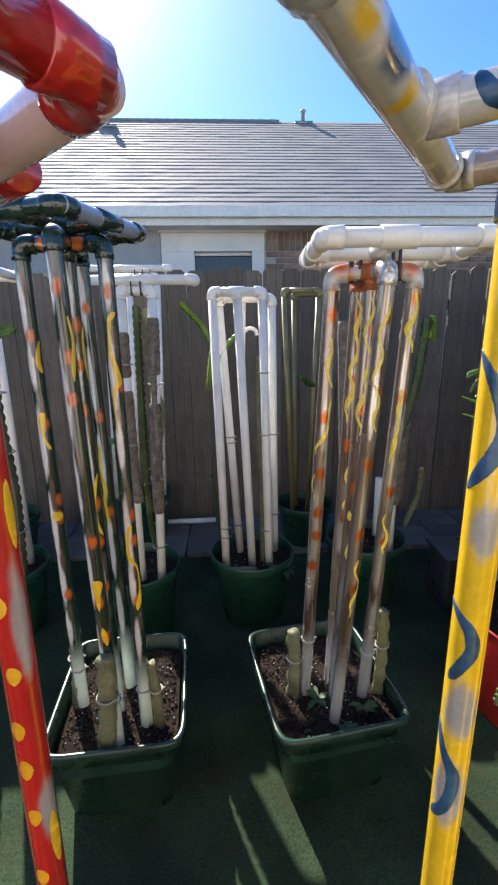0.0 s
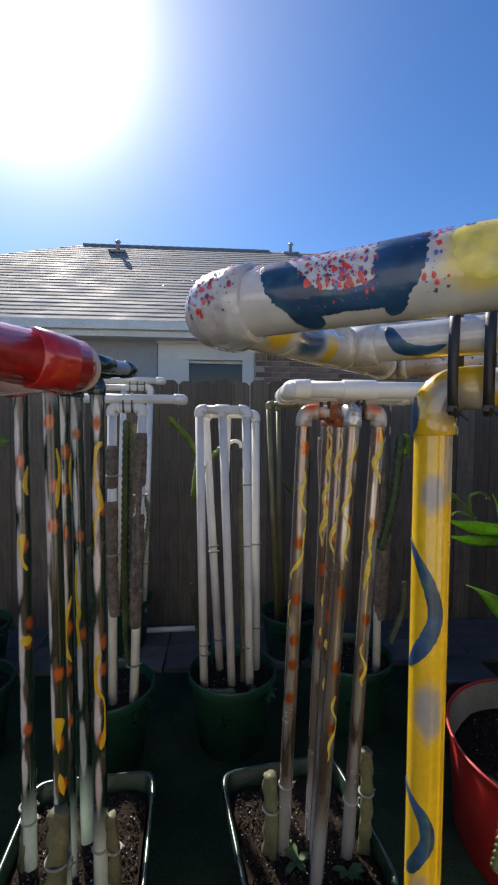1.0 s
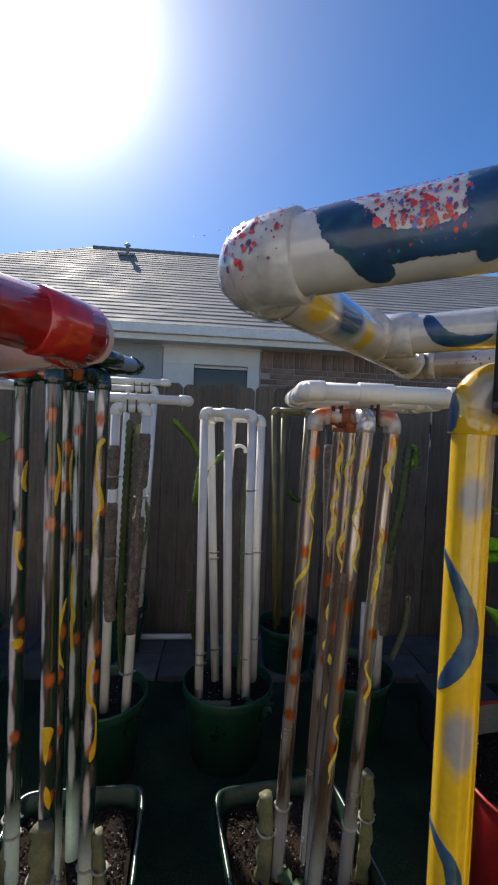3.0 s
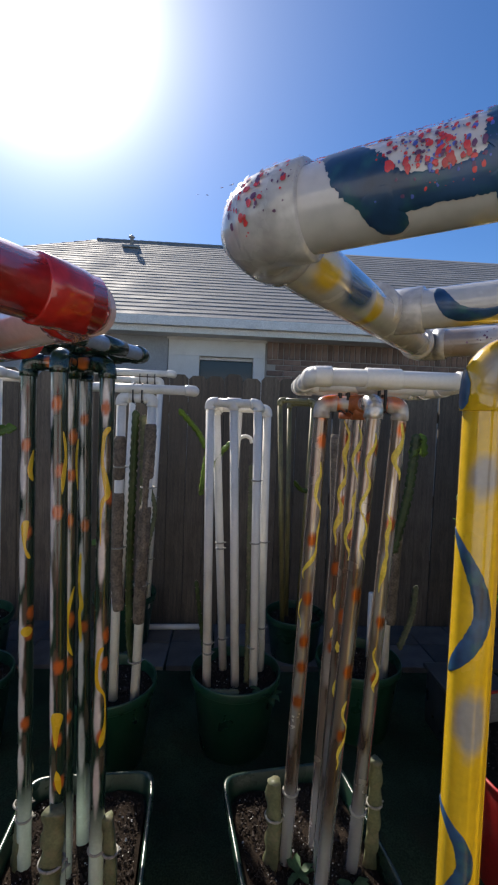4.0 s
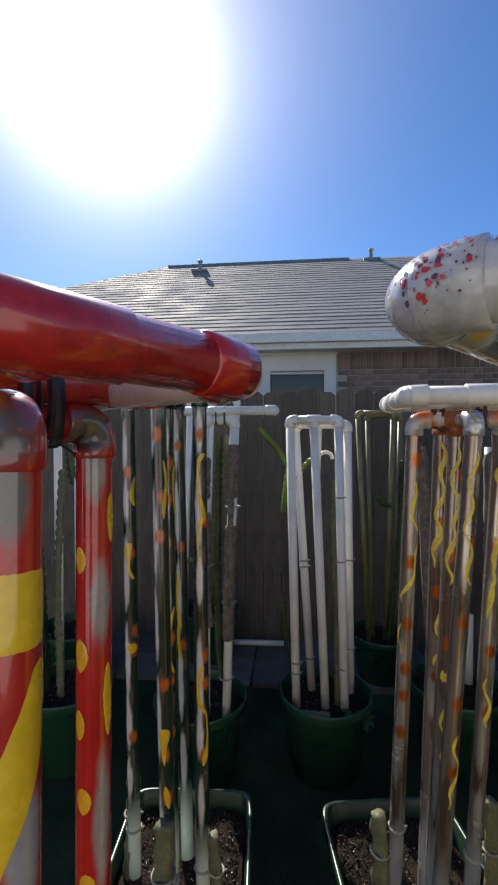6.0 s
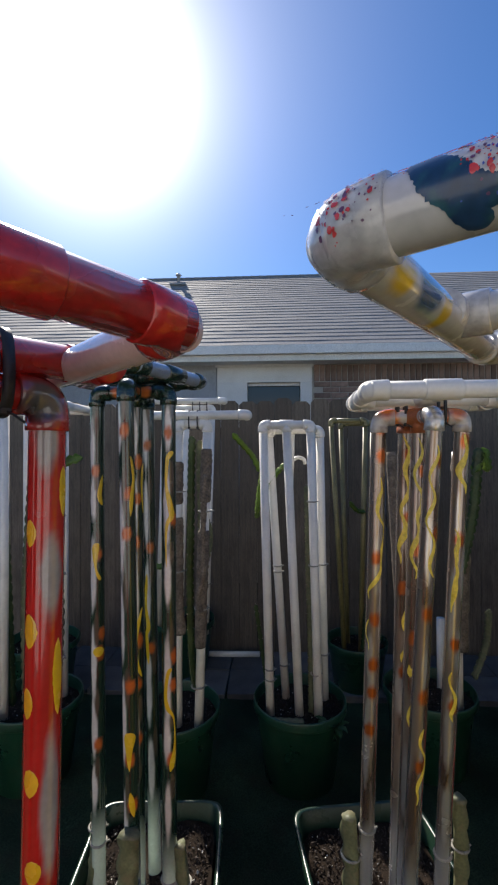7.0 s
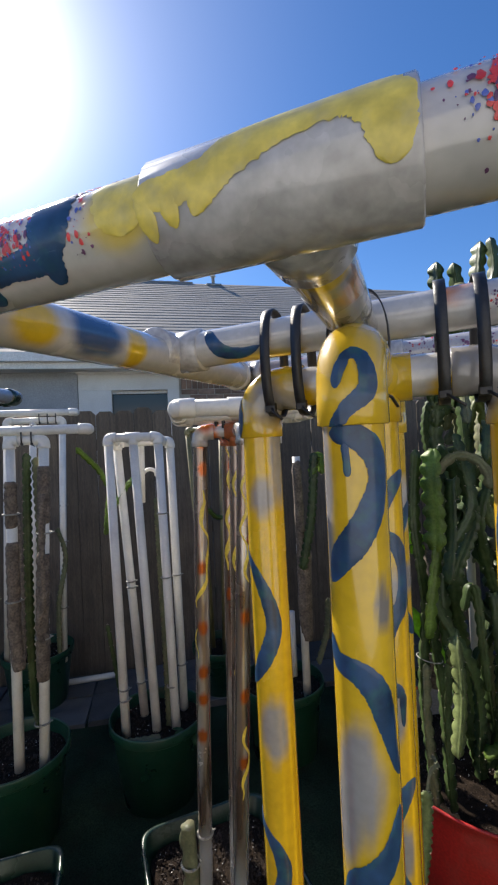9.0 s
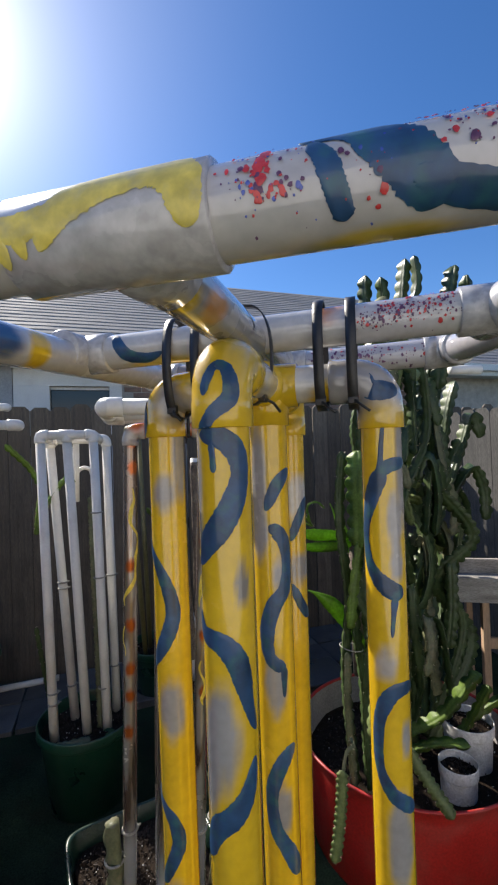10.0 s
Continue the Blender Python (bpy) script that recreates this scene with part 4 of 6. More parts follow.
W = 0.011
BLUE_SWIRLS = {
    "left": [[(1.537, -108, 0.004), (1.512, -60, 0.010), (1.483, -23, 0.013), (1.453, -6, 0.015), (1.428, -25, 0.015), (1.405, -60, 0.013), (1.384, -100, 0.006)],
             [(1.240, -113, 0.004), (1.222, -60, 0.010), (1.207, -28, 0.013), (1.183, -14, 0.014), (1.159, -39, 0.012), (1.130, -80, 0.010)],
             [(1.06, -110, 0.006), (1.02, -70, 0.010), (0.98, -22, 0.014), (0.93, -40, 0.012), (0.90, -90, 0.012)]],
    "front": [[(1.655, -72, 0.010), (1.652, -22, 0.014), (1.640, 12, 0.015), (1.623, 19, 0.014), (1.603, 1, 0.016), (1.585, -29, 0.017), (1.571, -60, 0.015), (1.554, -83, 0.006)],
              [(1.648, -43, 0.005), (1.637, -40, 0.004), (1.626, -39, 0.005)],
              [(1.517, -96, 0.005), (1.502, -81, 0.011), (1.496, -33, 0.014), (1.483, -3, 0.015), (1.465, 12, 0.013), (1.447, 22, 0.009), (1.425, 40, 0.006)],
              [(1.405, 36, 0.006), (1.380, 14, 0.013), (1.364, -18, 0.015), (1.351, -58, 0.014), (1.325, -88, 0.010)]],
    "right": [[(1.665, -29, 0.003), (1.643, -36, 0.004), (1.619, -41, 0.006), (1.608, -46, 0.014), (1.584, -73, 0.014), (1.554, -95, 0.010), (1.526, -90, 0.010), (1.508, -68, 0.012), (1.494, -31, 0.016), (1.485, 14, 0.014)],
              [(1.612, -41, 0.010), (1.620, -14, 0.012), (1.623, 44, 0.010)],
              [(1.486, -10, 0.008), (1.463, -18, 0.004), (1.443, -23, 0.0035)],
              [(1.390, 46, 0.010), (1.387, -21, 0.013), (1.365, -60, 0.012), (1.339, -73, 0.011), (1.308, -71, 0.010), (1.285, -40, 0.012), (1.274, -4, 0.013), (1.262, 40, 0.010)]],
    "centre": [[(1.618, 51, 0.010), (1.601, 0, 0.013), (1.573, -37, 0.008)],
               [(1.551, -30, 0.008), (1.551, -10, 0.013), (1.537, 19, 0.014), (1.515, 28, 0.013), (1.487, 17, 0.014), (1.468, -22, 0.015), (1.439, -47, 0.015), (1.411, -39, 0.012), (1.398, 6, 0.012)],
               [(1.400, 4, 0.008), (1.380, 2, 0.005), (1.367, 1, 0.003)],
               [(1.313, 30, 0.010), (1.294, -13, 0.014), (1.262, -48, 0.013), (1.225, -41, 0.013), (1.197, 0, 0.014), (1.168, 35, 0.014)]],
    "back": [[(1.57, 50, 0.012), (1.54, 5, 0.012), (1.51, -30, 0.008)], [(1.45, -30, 0.008), (1.42, 10, 0.012), (1.40, 50, 0.012)]],
}
n_seed = 0
for k, bands in BLUE_SWIRLS.items():
    for marks in bands:
        n_seed += 1
        stripe("blue_swirl", *yb_posts[k], R_YB, [(a, b, w * 1.2) for a, b, w in marks], M["blue"], yb, ragged=0.05, seed=n_seed)
fp = Vector((0.3753, 0.3815, 0))
loop = stripe("blue_swirl", fp + Vector((0, 0, 1.6)), fp + Vector((0, 0, 1.8)), F_YB, [(0.083, -52, 0.007), (0.097, -44, 0.009), (0.108, -26, 0.009), (0.102, -4, 0.012), (0.082, 0, 0.014), (0.069, -34, 0.011), (0.058, -54, 0.010), (0.050, -62, 0.008)], M["blue"], yb, ragged=0.05)
hug(loop, elbow_of(yb, fp + Vector((0, 0, YB_BAR))))
lp = Vector((0.358, 0.582, 0))
loop = stripe("blue_swirl", lp + Vector((0, 0, 1.6)), lp + Vector((0, 0, 1.8)), F_YB, [(0.105, -112, 0.010), (0.085, -88, 0.018), (0.06, -92, 0.015)], M["blue"], yb, ragged=0.05)
hug(loop, elbow_of(yb, lp + Vector((0, 0, YB_BAR))))
cp = Vector((0.5697, 0.4469, 0))
loop = stripe("blue_swirl", cp + Vector((0, 0, 1.6)), cp + Vector((0, 0, 1.8)), F_YB, [(0.118, -70, 0.014), (0.10, -60, 0.020), (0.098, -20, 0.020), (0.10, 15, 0.012)], M["blue"], yb, ragged=0.05)
hug(loop, elbow_of(yb, cp + Vector((0, 0, YB_BAR))))

# the near ring bar: blue swirls, yellow daubs and specks
front = (yb_corner[(0, 0)], yb_corner[(1, 0)])
for marks in ([(0.053, 60, 0.012), (0.059, 32, 0.016), (0.066, 0, 0.020), (0.078, -28, 0.015), (0.092, -32, 0.011), (0.104, -31, 0.012), (0.113, -22, 0.018), (0.117, 4, 0.022), (0.118, 40, 0.022), (0.117, 80, 0.022)],
              [(0.071, -20, 0.017), (0.074, -48, 0.015), (0.079, -78, 0.010)], [(0.114, -26, 0.018), (0.115, -48, 0.011), (0.113, -66, 0.005)],
              [(0.286, 40, 0.006), (0.291, 12, 0.0085), (0.294, -20, 0.0085), (0.297, -54, 0.008)],
              [(0.282, 58, 0.008), (0.298, 54, 0.012), (0.310, 22, 0.019), (0.320, -16, 0.020), (0.328, -52, 0.014)],
              [(0.318, -20, 0.012), (0.345, -50, 0.014), (0.385, -52, 0.016), (0.43, -38, 0.018), (0.47, -10, 0.018)]):
    n_seed += 1
    stripe("blue_swirl", *front, R_RING, [(1.17 * a - 0.0115, b, 1.12 * w) for a, b, w in marks], M["blue"], yb, ragged=0.08, seed=n_seed, steps=14)
M["dull_yellow"] = mat("thin_yellow_paint", (0.66, 0.53, 0.10), 0.35, vary=0.12, scale=30, bump=0.05, coat=0.3, dirt=(0.45, 0.42, 0.28), dirt_amount=0.5)
for marks, r in (([(0.144, 66, 0.018), (0.149, 30, 0.023), (0.150, -2, 0.022), (0.150, -30, 0.012)], R_RING),
                 ([(0.180, -30, 0.005), (0.186, -6, 0.013), (0.196, 16, 0.018), (0.213, 32, 0.018), (0.231, 38, 0.021), (0.240, 16, 0.018), (0.242, -10, 0.014), (0.242, -32, 0.008)], F_RING),
                 ([(0.159, 0, 0.008), (0.168, -4, 0.012), (0.178, -2, 0.012), (0.190, 4, 0.012)], F_RING), ([(0.161, 0, 0.006), (0.163, -24, 0.007), (0.164, -44, 0.003)], F_RING),
                 ([(0.171, 0, 0.008), (0.172, -20, 0.007), (0.173, -36, 0.003)], F_RING)):
    stripe("yellow_daub", *front, r, [(1.17 * a - 0.0115, b, 1.12 * w) for a, b, w in marks], M["dull_yellow"], yb, ragged=0.08, seed=len(marks), thick=0.0003)


def specks(root, p0, p1, r, spots, seed, material, name, size=0.0022):
    """Clusters of dripped paint. spots: (s, angle, spread along, spread round, count)."""
    rng = random.Random(seed)
    p0, p1 = Vector(p0), Vector(p1)
    axis = (p1 - p0).normalized()
    e0, e1 = frame_of(axis)
    verts, faces = [], []
    for s0, a0, ds, da, count in spots:
        for _ in range(count):
            s, a = rng.gauss(s0, ds), radians(rng.gauss(a0, da))
            q = size * (0.18 + 0.95 * rng.random() ** 2) * (1.7 if rng.random() < 0.08 else 1)
            stretch = rng.uniform(0.8, 1.6)
            b, n = len(verts), 9
            verts.append(p0 + axis * s + (e0 * math.cos(a) + e1 * math.sin(a)) * (r + 0.0010))
            for k in range(n):
                t = 2 * math.pi * k / n
                w = q * rng.uniform(0.75, 1.2)
                aa = a + math.sin(t) * w * stretch / r
                verts.append(p0 + axis * (s + math.cos(t) * w) + (e0 * math.cos(aa) + e1 * math.sin(aa)) * (r + 0.0007))
            faces += [(b, b + 1 + k, b + 1 + (k + 1) % n) for k in range(n)]
    me = bpy.data.meshes.new(name)
    me.from_pydata([local(root, v) for v in verts], [], faces)
    me.materials.append(material)
    me.shade_smooth()
    ob = new(name, me)
    ob.parent = root
    ob["kind"] = "stuff"


def spray_part(ob, root, base, spots):
    """Soft sprayed colours on a fitting. spots: (world point, radius, colour)."""
    me = ob.data
    col = me.color_attributes.new("paint", "FLOAT_COLOR", "POINT")
    values = []
    for v in me.vertices:
        c = base
        for p, r, k in spots:
            f = max(0.0, min(1.0, (1.3 - (v.co - local(root, p)).length / r) / 0.6))
            c = tuple(x + (y - x) * f for x, y in zip(c, k))
        values += [*c, 1.0]
    col.data.foreach_set("color", values)
    me.materials.clear()
    me.materials.append(M["paint"])


spray_part(elbow_of(yb, (0.358, 0.582, YB_BAR)), yb, YEL, [((0.3645, 0.561, 1.698), 0.022, GRY), ((0.3995, 0.551, 1.703), 0.02, SIL)])
spray_part(elbow_of(yb, (0.5697, 0.4469, YB_BAR)), yb, (0.34, 0.32, 0.31), [((0.5547, 0.427, 1.658), 0.026, YEL), ((0.5847, 0.432, 1.668), 0.016, YEL)])
for k, d in (("front", E1), ("right", E2)):
    q = rd_posts[k][1]
    spray_part(elbow_of(rd, (q.x, q.y, RD_BAR)), rd, RED, [((q.x + 0.01, q.y - 0.03, RD_BAR - 0.01), 0.028, (0.10, 0.095, 0.095)), ((q.x - 0.02, q.y - 0.02, RD_BAR + 0.02), 0.02, (0.55, 0.36, 0.04) if k == "front" else RED)])
for k, far in (("left", 0.02), ("right", -0.02)):
    q = st_posts[k][1]
    spray_part(elbow_of(st, (q.x, q.y, RZ)), st, (0.46, 0.42, 0.39), [((q.x + far, q.y - 0.01, RZ + 0.015), 0.026, ORG), ((q.x, q.y - 0.02, RZ - 0.035), 0.010, (0.2, 0.14, 0.1))])
CLUSTERS = [(0.089, 14, 0.007, 13, 50), (0.098, -4, 0.005, 9, 22), (0.090, 58, 0.03, 8, 40), (0.045, 66, 0.015, 12, 26), (0.132, 10, 0.0025, 28, 9), (0.132, 62, 0.008, 9, 14), (0.092, -30, 0.010, 5, 5),
            (0.268, 22, 0.006, 16, 18), (0.272, -8, 0.007, 13, 18), (0.284, 10, 0.005, 24, 5), (0.303, -14, 0.006, 20, 6), (0.345, 40, 0.014, 16, 50), (0.37, 10, 0.014, 14, 36), (0.42, 30, 0.03, 30, 60)]
CLUSTERS = [(1.17 * a - 0.0115, b, 1.15 * c, d, int(e * 1.5)) for a, b, c, d, e in CLUSTERS]
specks(yb, *front, R_RING, CLUSTERS, 1, M["speck_red"], "red_speckle", 0.0013)
specks(yb, *front, R_RING, [(a, b, c * 1.2, d * 1.2, max(2, e // 2)) for a, b, c, d, e in CLUSTERS], 2, M["speck_blue"], "blue_speckle", 0.0011)
specks(yb, *front, R_RING, [(a, b, c * 1.3, d * 1.3, max(2, e // 2)) for a, b, c, d, e in CLUSTERS], 3, M["speck_plum"], "plum_speckle", 0.0012)
near_elbow = elbow_of(yb, front[0])
for seed, key, name, size in ((11, "speck_red", "red_speckle", 0.0017), (12, "speck_plum", "plum_speckle", 0.0016)):
    specks(yb, *front, F_RING, [(0.01, 24, 0.016, 26, 60)], seed, M[key], name, size)
    hug(yb.children[-1] if yb.children[-1].name.startswith(name) else max((o for o in yb.children if o.name.startswith(name)), key=lambda o: o.name), near_elbow)
across = (yb_mid["left"], yb_mid["right"])
stripe("blue_swirl", *across, R_RING, [(0.056, 50, 0.008), (0.062, 10, 0.014), (0.074, -30, 0.016), (0.096, -44, 0.013), (0.118, -28, 0.004)], M["blue"], yb, ragged=0.05)
AC = [(0.375, 10, 0.016, 18, 80), (0.41, 20, 0.018, 26, 50), (0.345, -10, 0.008, 12, 20)]
specks(yb, *across, R_RING, AC, 4, M["speck_red"], "red_speckle", 0.0013)
specks(yb, *across, R_RING, [(a, b, c, d, e * 2) for a, b, c, d, e in AC], 5, M["speck_plum"], "plum_speckle", 0.0012)
back_bar = (yb_corner[(0, 1)], yb_corner[(1, 1)])
BK = [(0.3, 10, 0.1, 30, 320)]
specks(yb, *back_bar, R_RING, BK, 6, M["speck_plum"], "plum_speckle", 0.0017)
specks(yb, *back_bar, R_RING, [(0.3, 10, 0.1, 30, 60)], 7, M["speck_red"], "red_speckle", 0.0015)

# yellow ovals on the red posts
for k, ovals in (("front", []),
                 ("right", [(1.521, -22, 0.016, 22), (1.408, -18, 0.020, 26), (1.325, -22, 0.018, 20), (1.235, -6, 0.016, 26), (1.134, 6, 0.014, 26), (1.047, -10, 0.016, 26), (0.981, -3, 0.017, 26), (0.896, 2, 0.015, 26), (0.78, -6, 0.016, 26), (1.569, 88, 0.03, 20), (1.351, 76, 0.045, 20), (0.842, 70, 0.05, 24)])):
    for s0, a0, hs, ha in ovals:
        w = 2 * radians(ha) * R_PIPE
        stripe("yellow_oval", *rd_posts[k], R_PIPE, [(s0 - hs, a0, 0.002), (s0 - hs * 0.7, a0, w * 0.62), (s0, a0, w), (s0 + hs * 0.7, a0 - 3, w * 0.66), (s0 + hs, a0 - 3, 0.002)], M["yellow"], rd, steps=6, ragged=0.06, seed=int(s0 * 100))

for marks in ([(1.530, -60, 0.05), (1.532, -10, 0.060), (1.533, 40, 0.061), (1.532, 90, 0.060), (1.530, 130, 0.05)], [(1.49, 106, 0.018), (1.455, 84, 0.026), (1.415, 52, 0.034), (1.380, 18, 0.034), (1.348, -10, 0.028), (1.32, -20, 0.016)]):
    stripe("yellow_band", *rd_posts["front"], R_PIPE, marks, M["yellow"], rd, steps=14, ragged=0.015, seed=9)

# squiggles on the green and the striped posts
GREEN_SQUIGGLES = {
    "right": [[(1.432, 48, 0.008), (1.418, 14, 0.008), (1.400, 0, 0.006), (1.335, -7, 0.005), (1.286, 18, 0.009), (1.246, 36, 0.010), (1.222, 0, 0.006), (1.17, -10, 0.003), (1.10, -6, 0.002)],
              [(0.815, 30, 0.007), (0.795, 0, 0.006), (0.740, -16, 0.006), (0.705, 0, 0.007), (0.672, 50, 0.003), (0.60, 60, 0.005), (0.555, 40, 0.010), (0.53, 20, 0.005)]],
    "front": [[(1.420, 46, 0.004), (1.362, 70, 0.006), (1.304, 50, 0.007), (1.26, 40, 0.003)], [(0.69, 24, 0.014), (0.672, 10, 0.018), (0.64, 4, 0.010), (0.59, 6, 0.003)], [(0.535, 10, 0.004), (0.505, 20, 0.009), (0.47, 34, 0.005)]],
    "centre": [[(1.395, 84, 0.008), (1.331, 66, 0.005), (1.246, 84, 0.005)], [(0.965, 62, 0.005), (0.887, 10, 0.007), (0.813, 6, 0.008), (0.760, 56, 0.004)]],
    "back": [[(1.035, -14, 0.007), (0.939, -30, 0.006), (0.87, -8, 0.008), (0.837, -26, 0.007), (0.750, -10, 0.007)]],
    "left": [[(1.360, 66, 0.005), (1.302, 40, 0.008), (1.270, 62, 0.006)], [(1.155, 34, 0.006), (1.140, 5, 0.012), (1.08, 8, 0.004), (1.045, 44, 0.008)], [(0.845, 24, 0.019), (0.815, 30, 0.021)]],
}
for k, bands in GREEN_SQUIGGLES.items():
    for marks in bands:
        stripe("yellow_squiggle", *gr_posts[k], R_PIPE, [(a, b, w * 1.75) for a, b, w in marks], M["yellow"], gr, steps=8)
M["ribbon"] = mat("lemon_paint", (0.72, 0.55, 0.07), 0.32, vary=0.1, scale=20, bump=0.04, coat=0.3)


def wander(marks, step=0.022, wave=0.115, swing=24):
    """The same ribbon, flowing from side to side and swelling as poured paint does."""
    out = []
    for (a0, b0, w0), (a1, b1, w1) in zip(marks, marks[1:]):
        n = max(1, round(abs(a1 - a0) / step))
        for i in range(n):
            u = i / n
            a = a0 + (a1 - a0) * u
            turn = 2 * math.pi * a / wave
            out.append((a, b0 + (b1 - b0) * u + swing * math.sin(turn), (w0 + (w1 - w0) * u) * (1.25 + 0.45 * math.sin(turn + 1.2))))
    return out + [marks[-1]]


RIBBONS = {
    "left": [[(1.340, 34, 0.007), (1.282, -12, 0.007), (1.200, 50, 0.009), (1.116, 66, 0.009), (1.049, -10, 0.008), (0.99, -50, 0.004)], [(0.93, -60, 0.004), (0.84, -40, 0.003)]],
    "front": [[(1.431, 3, 0.005), (1.33, -9, 0.006), (1.239, -14, 0.005), (1.16, 10, 0.006), (1.093, 35, 0.008)], [(0.70, 10, 0.005), (0.62, 40, 0.008), (0.54, 20, 0.007), (0.50, 0, 0.004)]],
    "right": [[(1.46, 20, 0.012), (1.40, -6, 0.008), (1.36, -10, 0.014), (1.297, 30, 0.010)], [(1.20, -50, 0.004), (1.118, 6, 0.010), (1.058, -40, 0.007), (1.015, -4, 0.011), (0.965, -40, 0.006)], [(0.80, -10, 0.004), (0.72, 0, 0.009), (0.66, 6, 0.005)]],
    "centre": [[(1.45, -5, 0.005), (1.317, -19, 0.008), (1.261, 36, 0.011), (1.16, -26, 0.009), (1.058, -6, 0.008)], [(0.904, 50, 0.005), (0.830, 60, 0.009), (0.790, 0, 0.014), (0.815, -30, 0.010)], [(0.72, -20, 0.005), (0.62, 10, 0.007), (0.55, -10, 0.005)]],
    "back": [[(1.46, -12, 0.006), (1.342, 15, 0.012), (1.25, -10, 0.008), (1.185, -18, 0.014), (1.075, -29, 0.007)], [(0.95, 0, 0.006), (0.86, 30, 0.007), (0.78, -10, 0.006)]],
}
for k, bands in RIBBONS.items():
    for marks in bands:
        stripe("yellow_ribbon", *st_posts[k], R_PIPE, wander(marks), M["ribbon"], st, steps=4)
for dx, dy in ((-0.055, 0.02), (-0.035, 0.012), (0.045, -0.01), (0.062, -0.013)):
    strap_at(st, (0.472 + dx, 1.365 + dy), (1, -0.2, 0), RZ, RZ + 0.05, width=0.009)


# ---- cactus and other plants ----
def smooth_line(pts, per=8):
    pts = [Vector(p) for p in pts]
    p = [pts[0] * 2 - pts[1]] + pts + [pts[-1] * 2 - pts[-2]]
    out = []
    for i in range(1, len(p) - 2):
        for j in range(per):
            u = j / per
            a, b, c, d = p[i - 1:i + 3]
            out.append(0.5 * (2 * b + (c - a) * u + (2 * a - 5 * b + 4 * c - d) * u * u + (3 * b - a - 3 * c + d) * u ** 3))
    return out + [pts[-1]]


def even_steps(line, step):
    """The same line with points at even distances."""
    out, carry = [line[0]], 0.0
    for a, b in zip(line, line[1:]):
        d = (b - a).length
        while carry + d >= step:
            a = a + (b - a) * ((step - carry) / d)
            out.append(a)
            d, carry = (b - a).length, 0.0
        carry += d
    return out + [line[-1]] if (out[-1] - line[-1]).length > step * 0.3 else out


SPINES = {}


def add_stem(bm, pts, width, ribs=3, pitch=0.035, turn=0.0, per=10, inner=0.34, tips=True, spines=None):
    """A ribbed, scalloped climbing-cactus stem along a line."""
    line = even_steps(smooth_line(pts, per), pitch / 5.5)
    length, seg = 0.0, ribs * 4
    rings, e = [], None
    total = sum((b - a).length for a, b in zip(line, line[1:]))
    for i, p in enumerate(line):
        if i:
            length += (p - line[i - 1]).length
        d = (line[min(i + 1, len(line) - 1)] - line[max(i - 1, 0)]).normalized()
        if e is None:
            e = frame_of(d)[0]
        e = (e - d * e.dot(d)).normalized()
        f = d.cross(e)
        end = min(1.0, math.sqrt(max(0.0, total - length) / width) + 0.12, length / (width * 1.2) + 0.45) if tips else 1.0
        wave = 0.66 + 0.34 * (1 - abs(2 * ((length / pitch) % 1.0) - 1) ** 2)
        ring = []
        for k in range(seg):
            a = 2 * math.pi * k / seg + turn + 0.25 * math.sin(length * 3 + turn)
            q = k % 4
            r = width * end * (wave if q == 0 else (inner if q == 2 else inner * 1.22))
            w = e * math.cos(a) + f * math.sin(a)
            ring.append(bm.verts.new(p + w * r))
            if q == 0 and spines is not None and wave < 0.70:
                spines.append((p + w * r, w, d))
        rings.append(ring)
    for r0, r1 in zip(rings, rings[1:]):
        for k in range(seg):
            bm.faces.new((r0[k], r0[(k + 1) % seg], r1[(k + 1) % seg], r1[k]))
    bm.faces.new(rings[0][::-1])
    bm.faces.new(rings[-1])
    return line


def stem(root, pts, width, material, ribs=3, turn=0.0, pitch=0.035, name="stem", per=10):
    bm = bmesh.new()
    add_stem(bm, [local(root, p) for p in pts], width, ribs, pitch, turn, per, inner=0.17 if ribs == 3 else 0.16, spines=SPINES.setdefault(root.name, []))
    return part(name, bm, material, root)


def tie_ring(root, p, r=0.026, tilt=(0, 0, 1), thick=0.0038):
    bm = bmesh.new()
    q = local(root, p)
    n = 20
    d = Vector(tilt).normalized()
    e0, e1 = frame_of(d)
    pts = [q + (e0 * math.cos(2 * math.pi * k / n) + e1 * math.sin(2 * math.pi * k / n)) * r for k in range(n + 1)]
    add_tube(bm, pts, thick, 6)
    add_tube(bm, [q + e1 * r, q + e1 * (r + 0.009) - e0 * 0.006], 0.0028, 6)
    part("tie", bm, M["tie"], root)


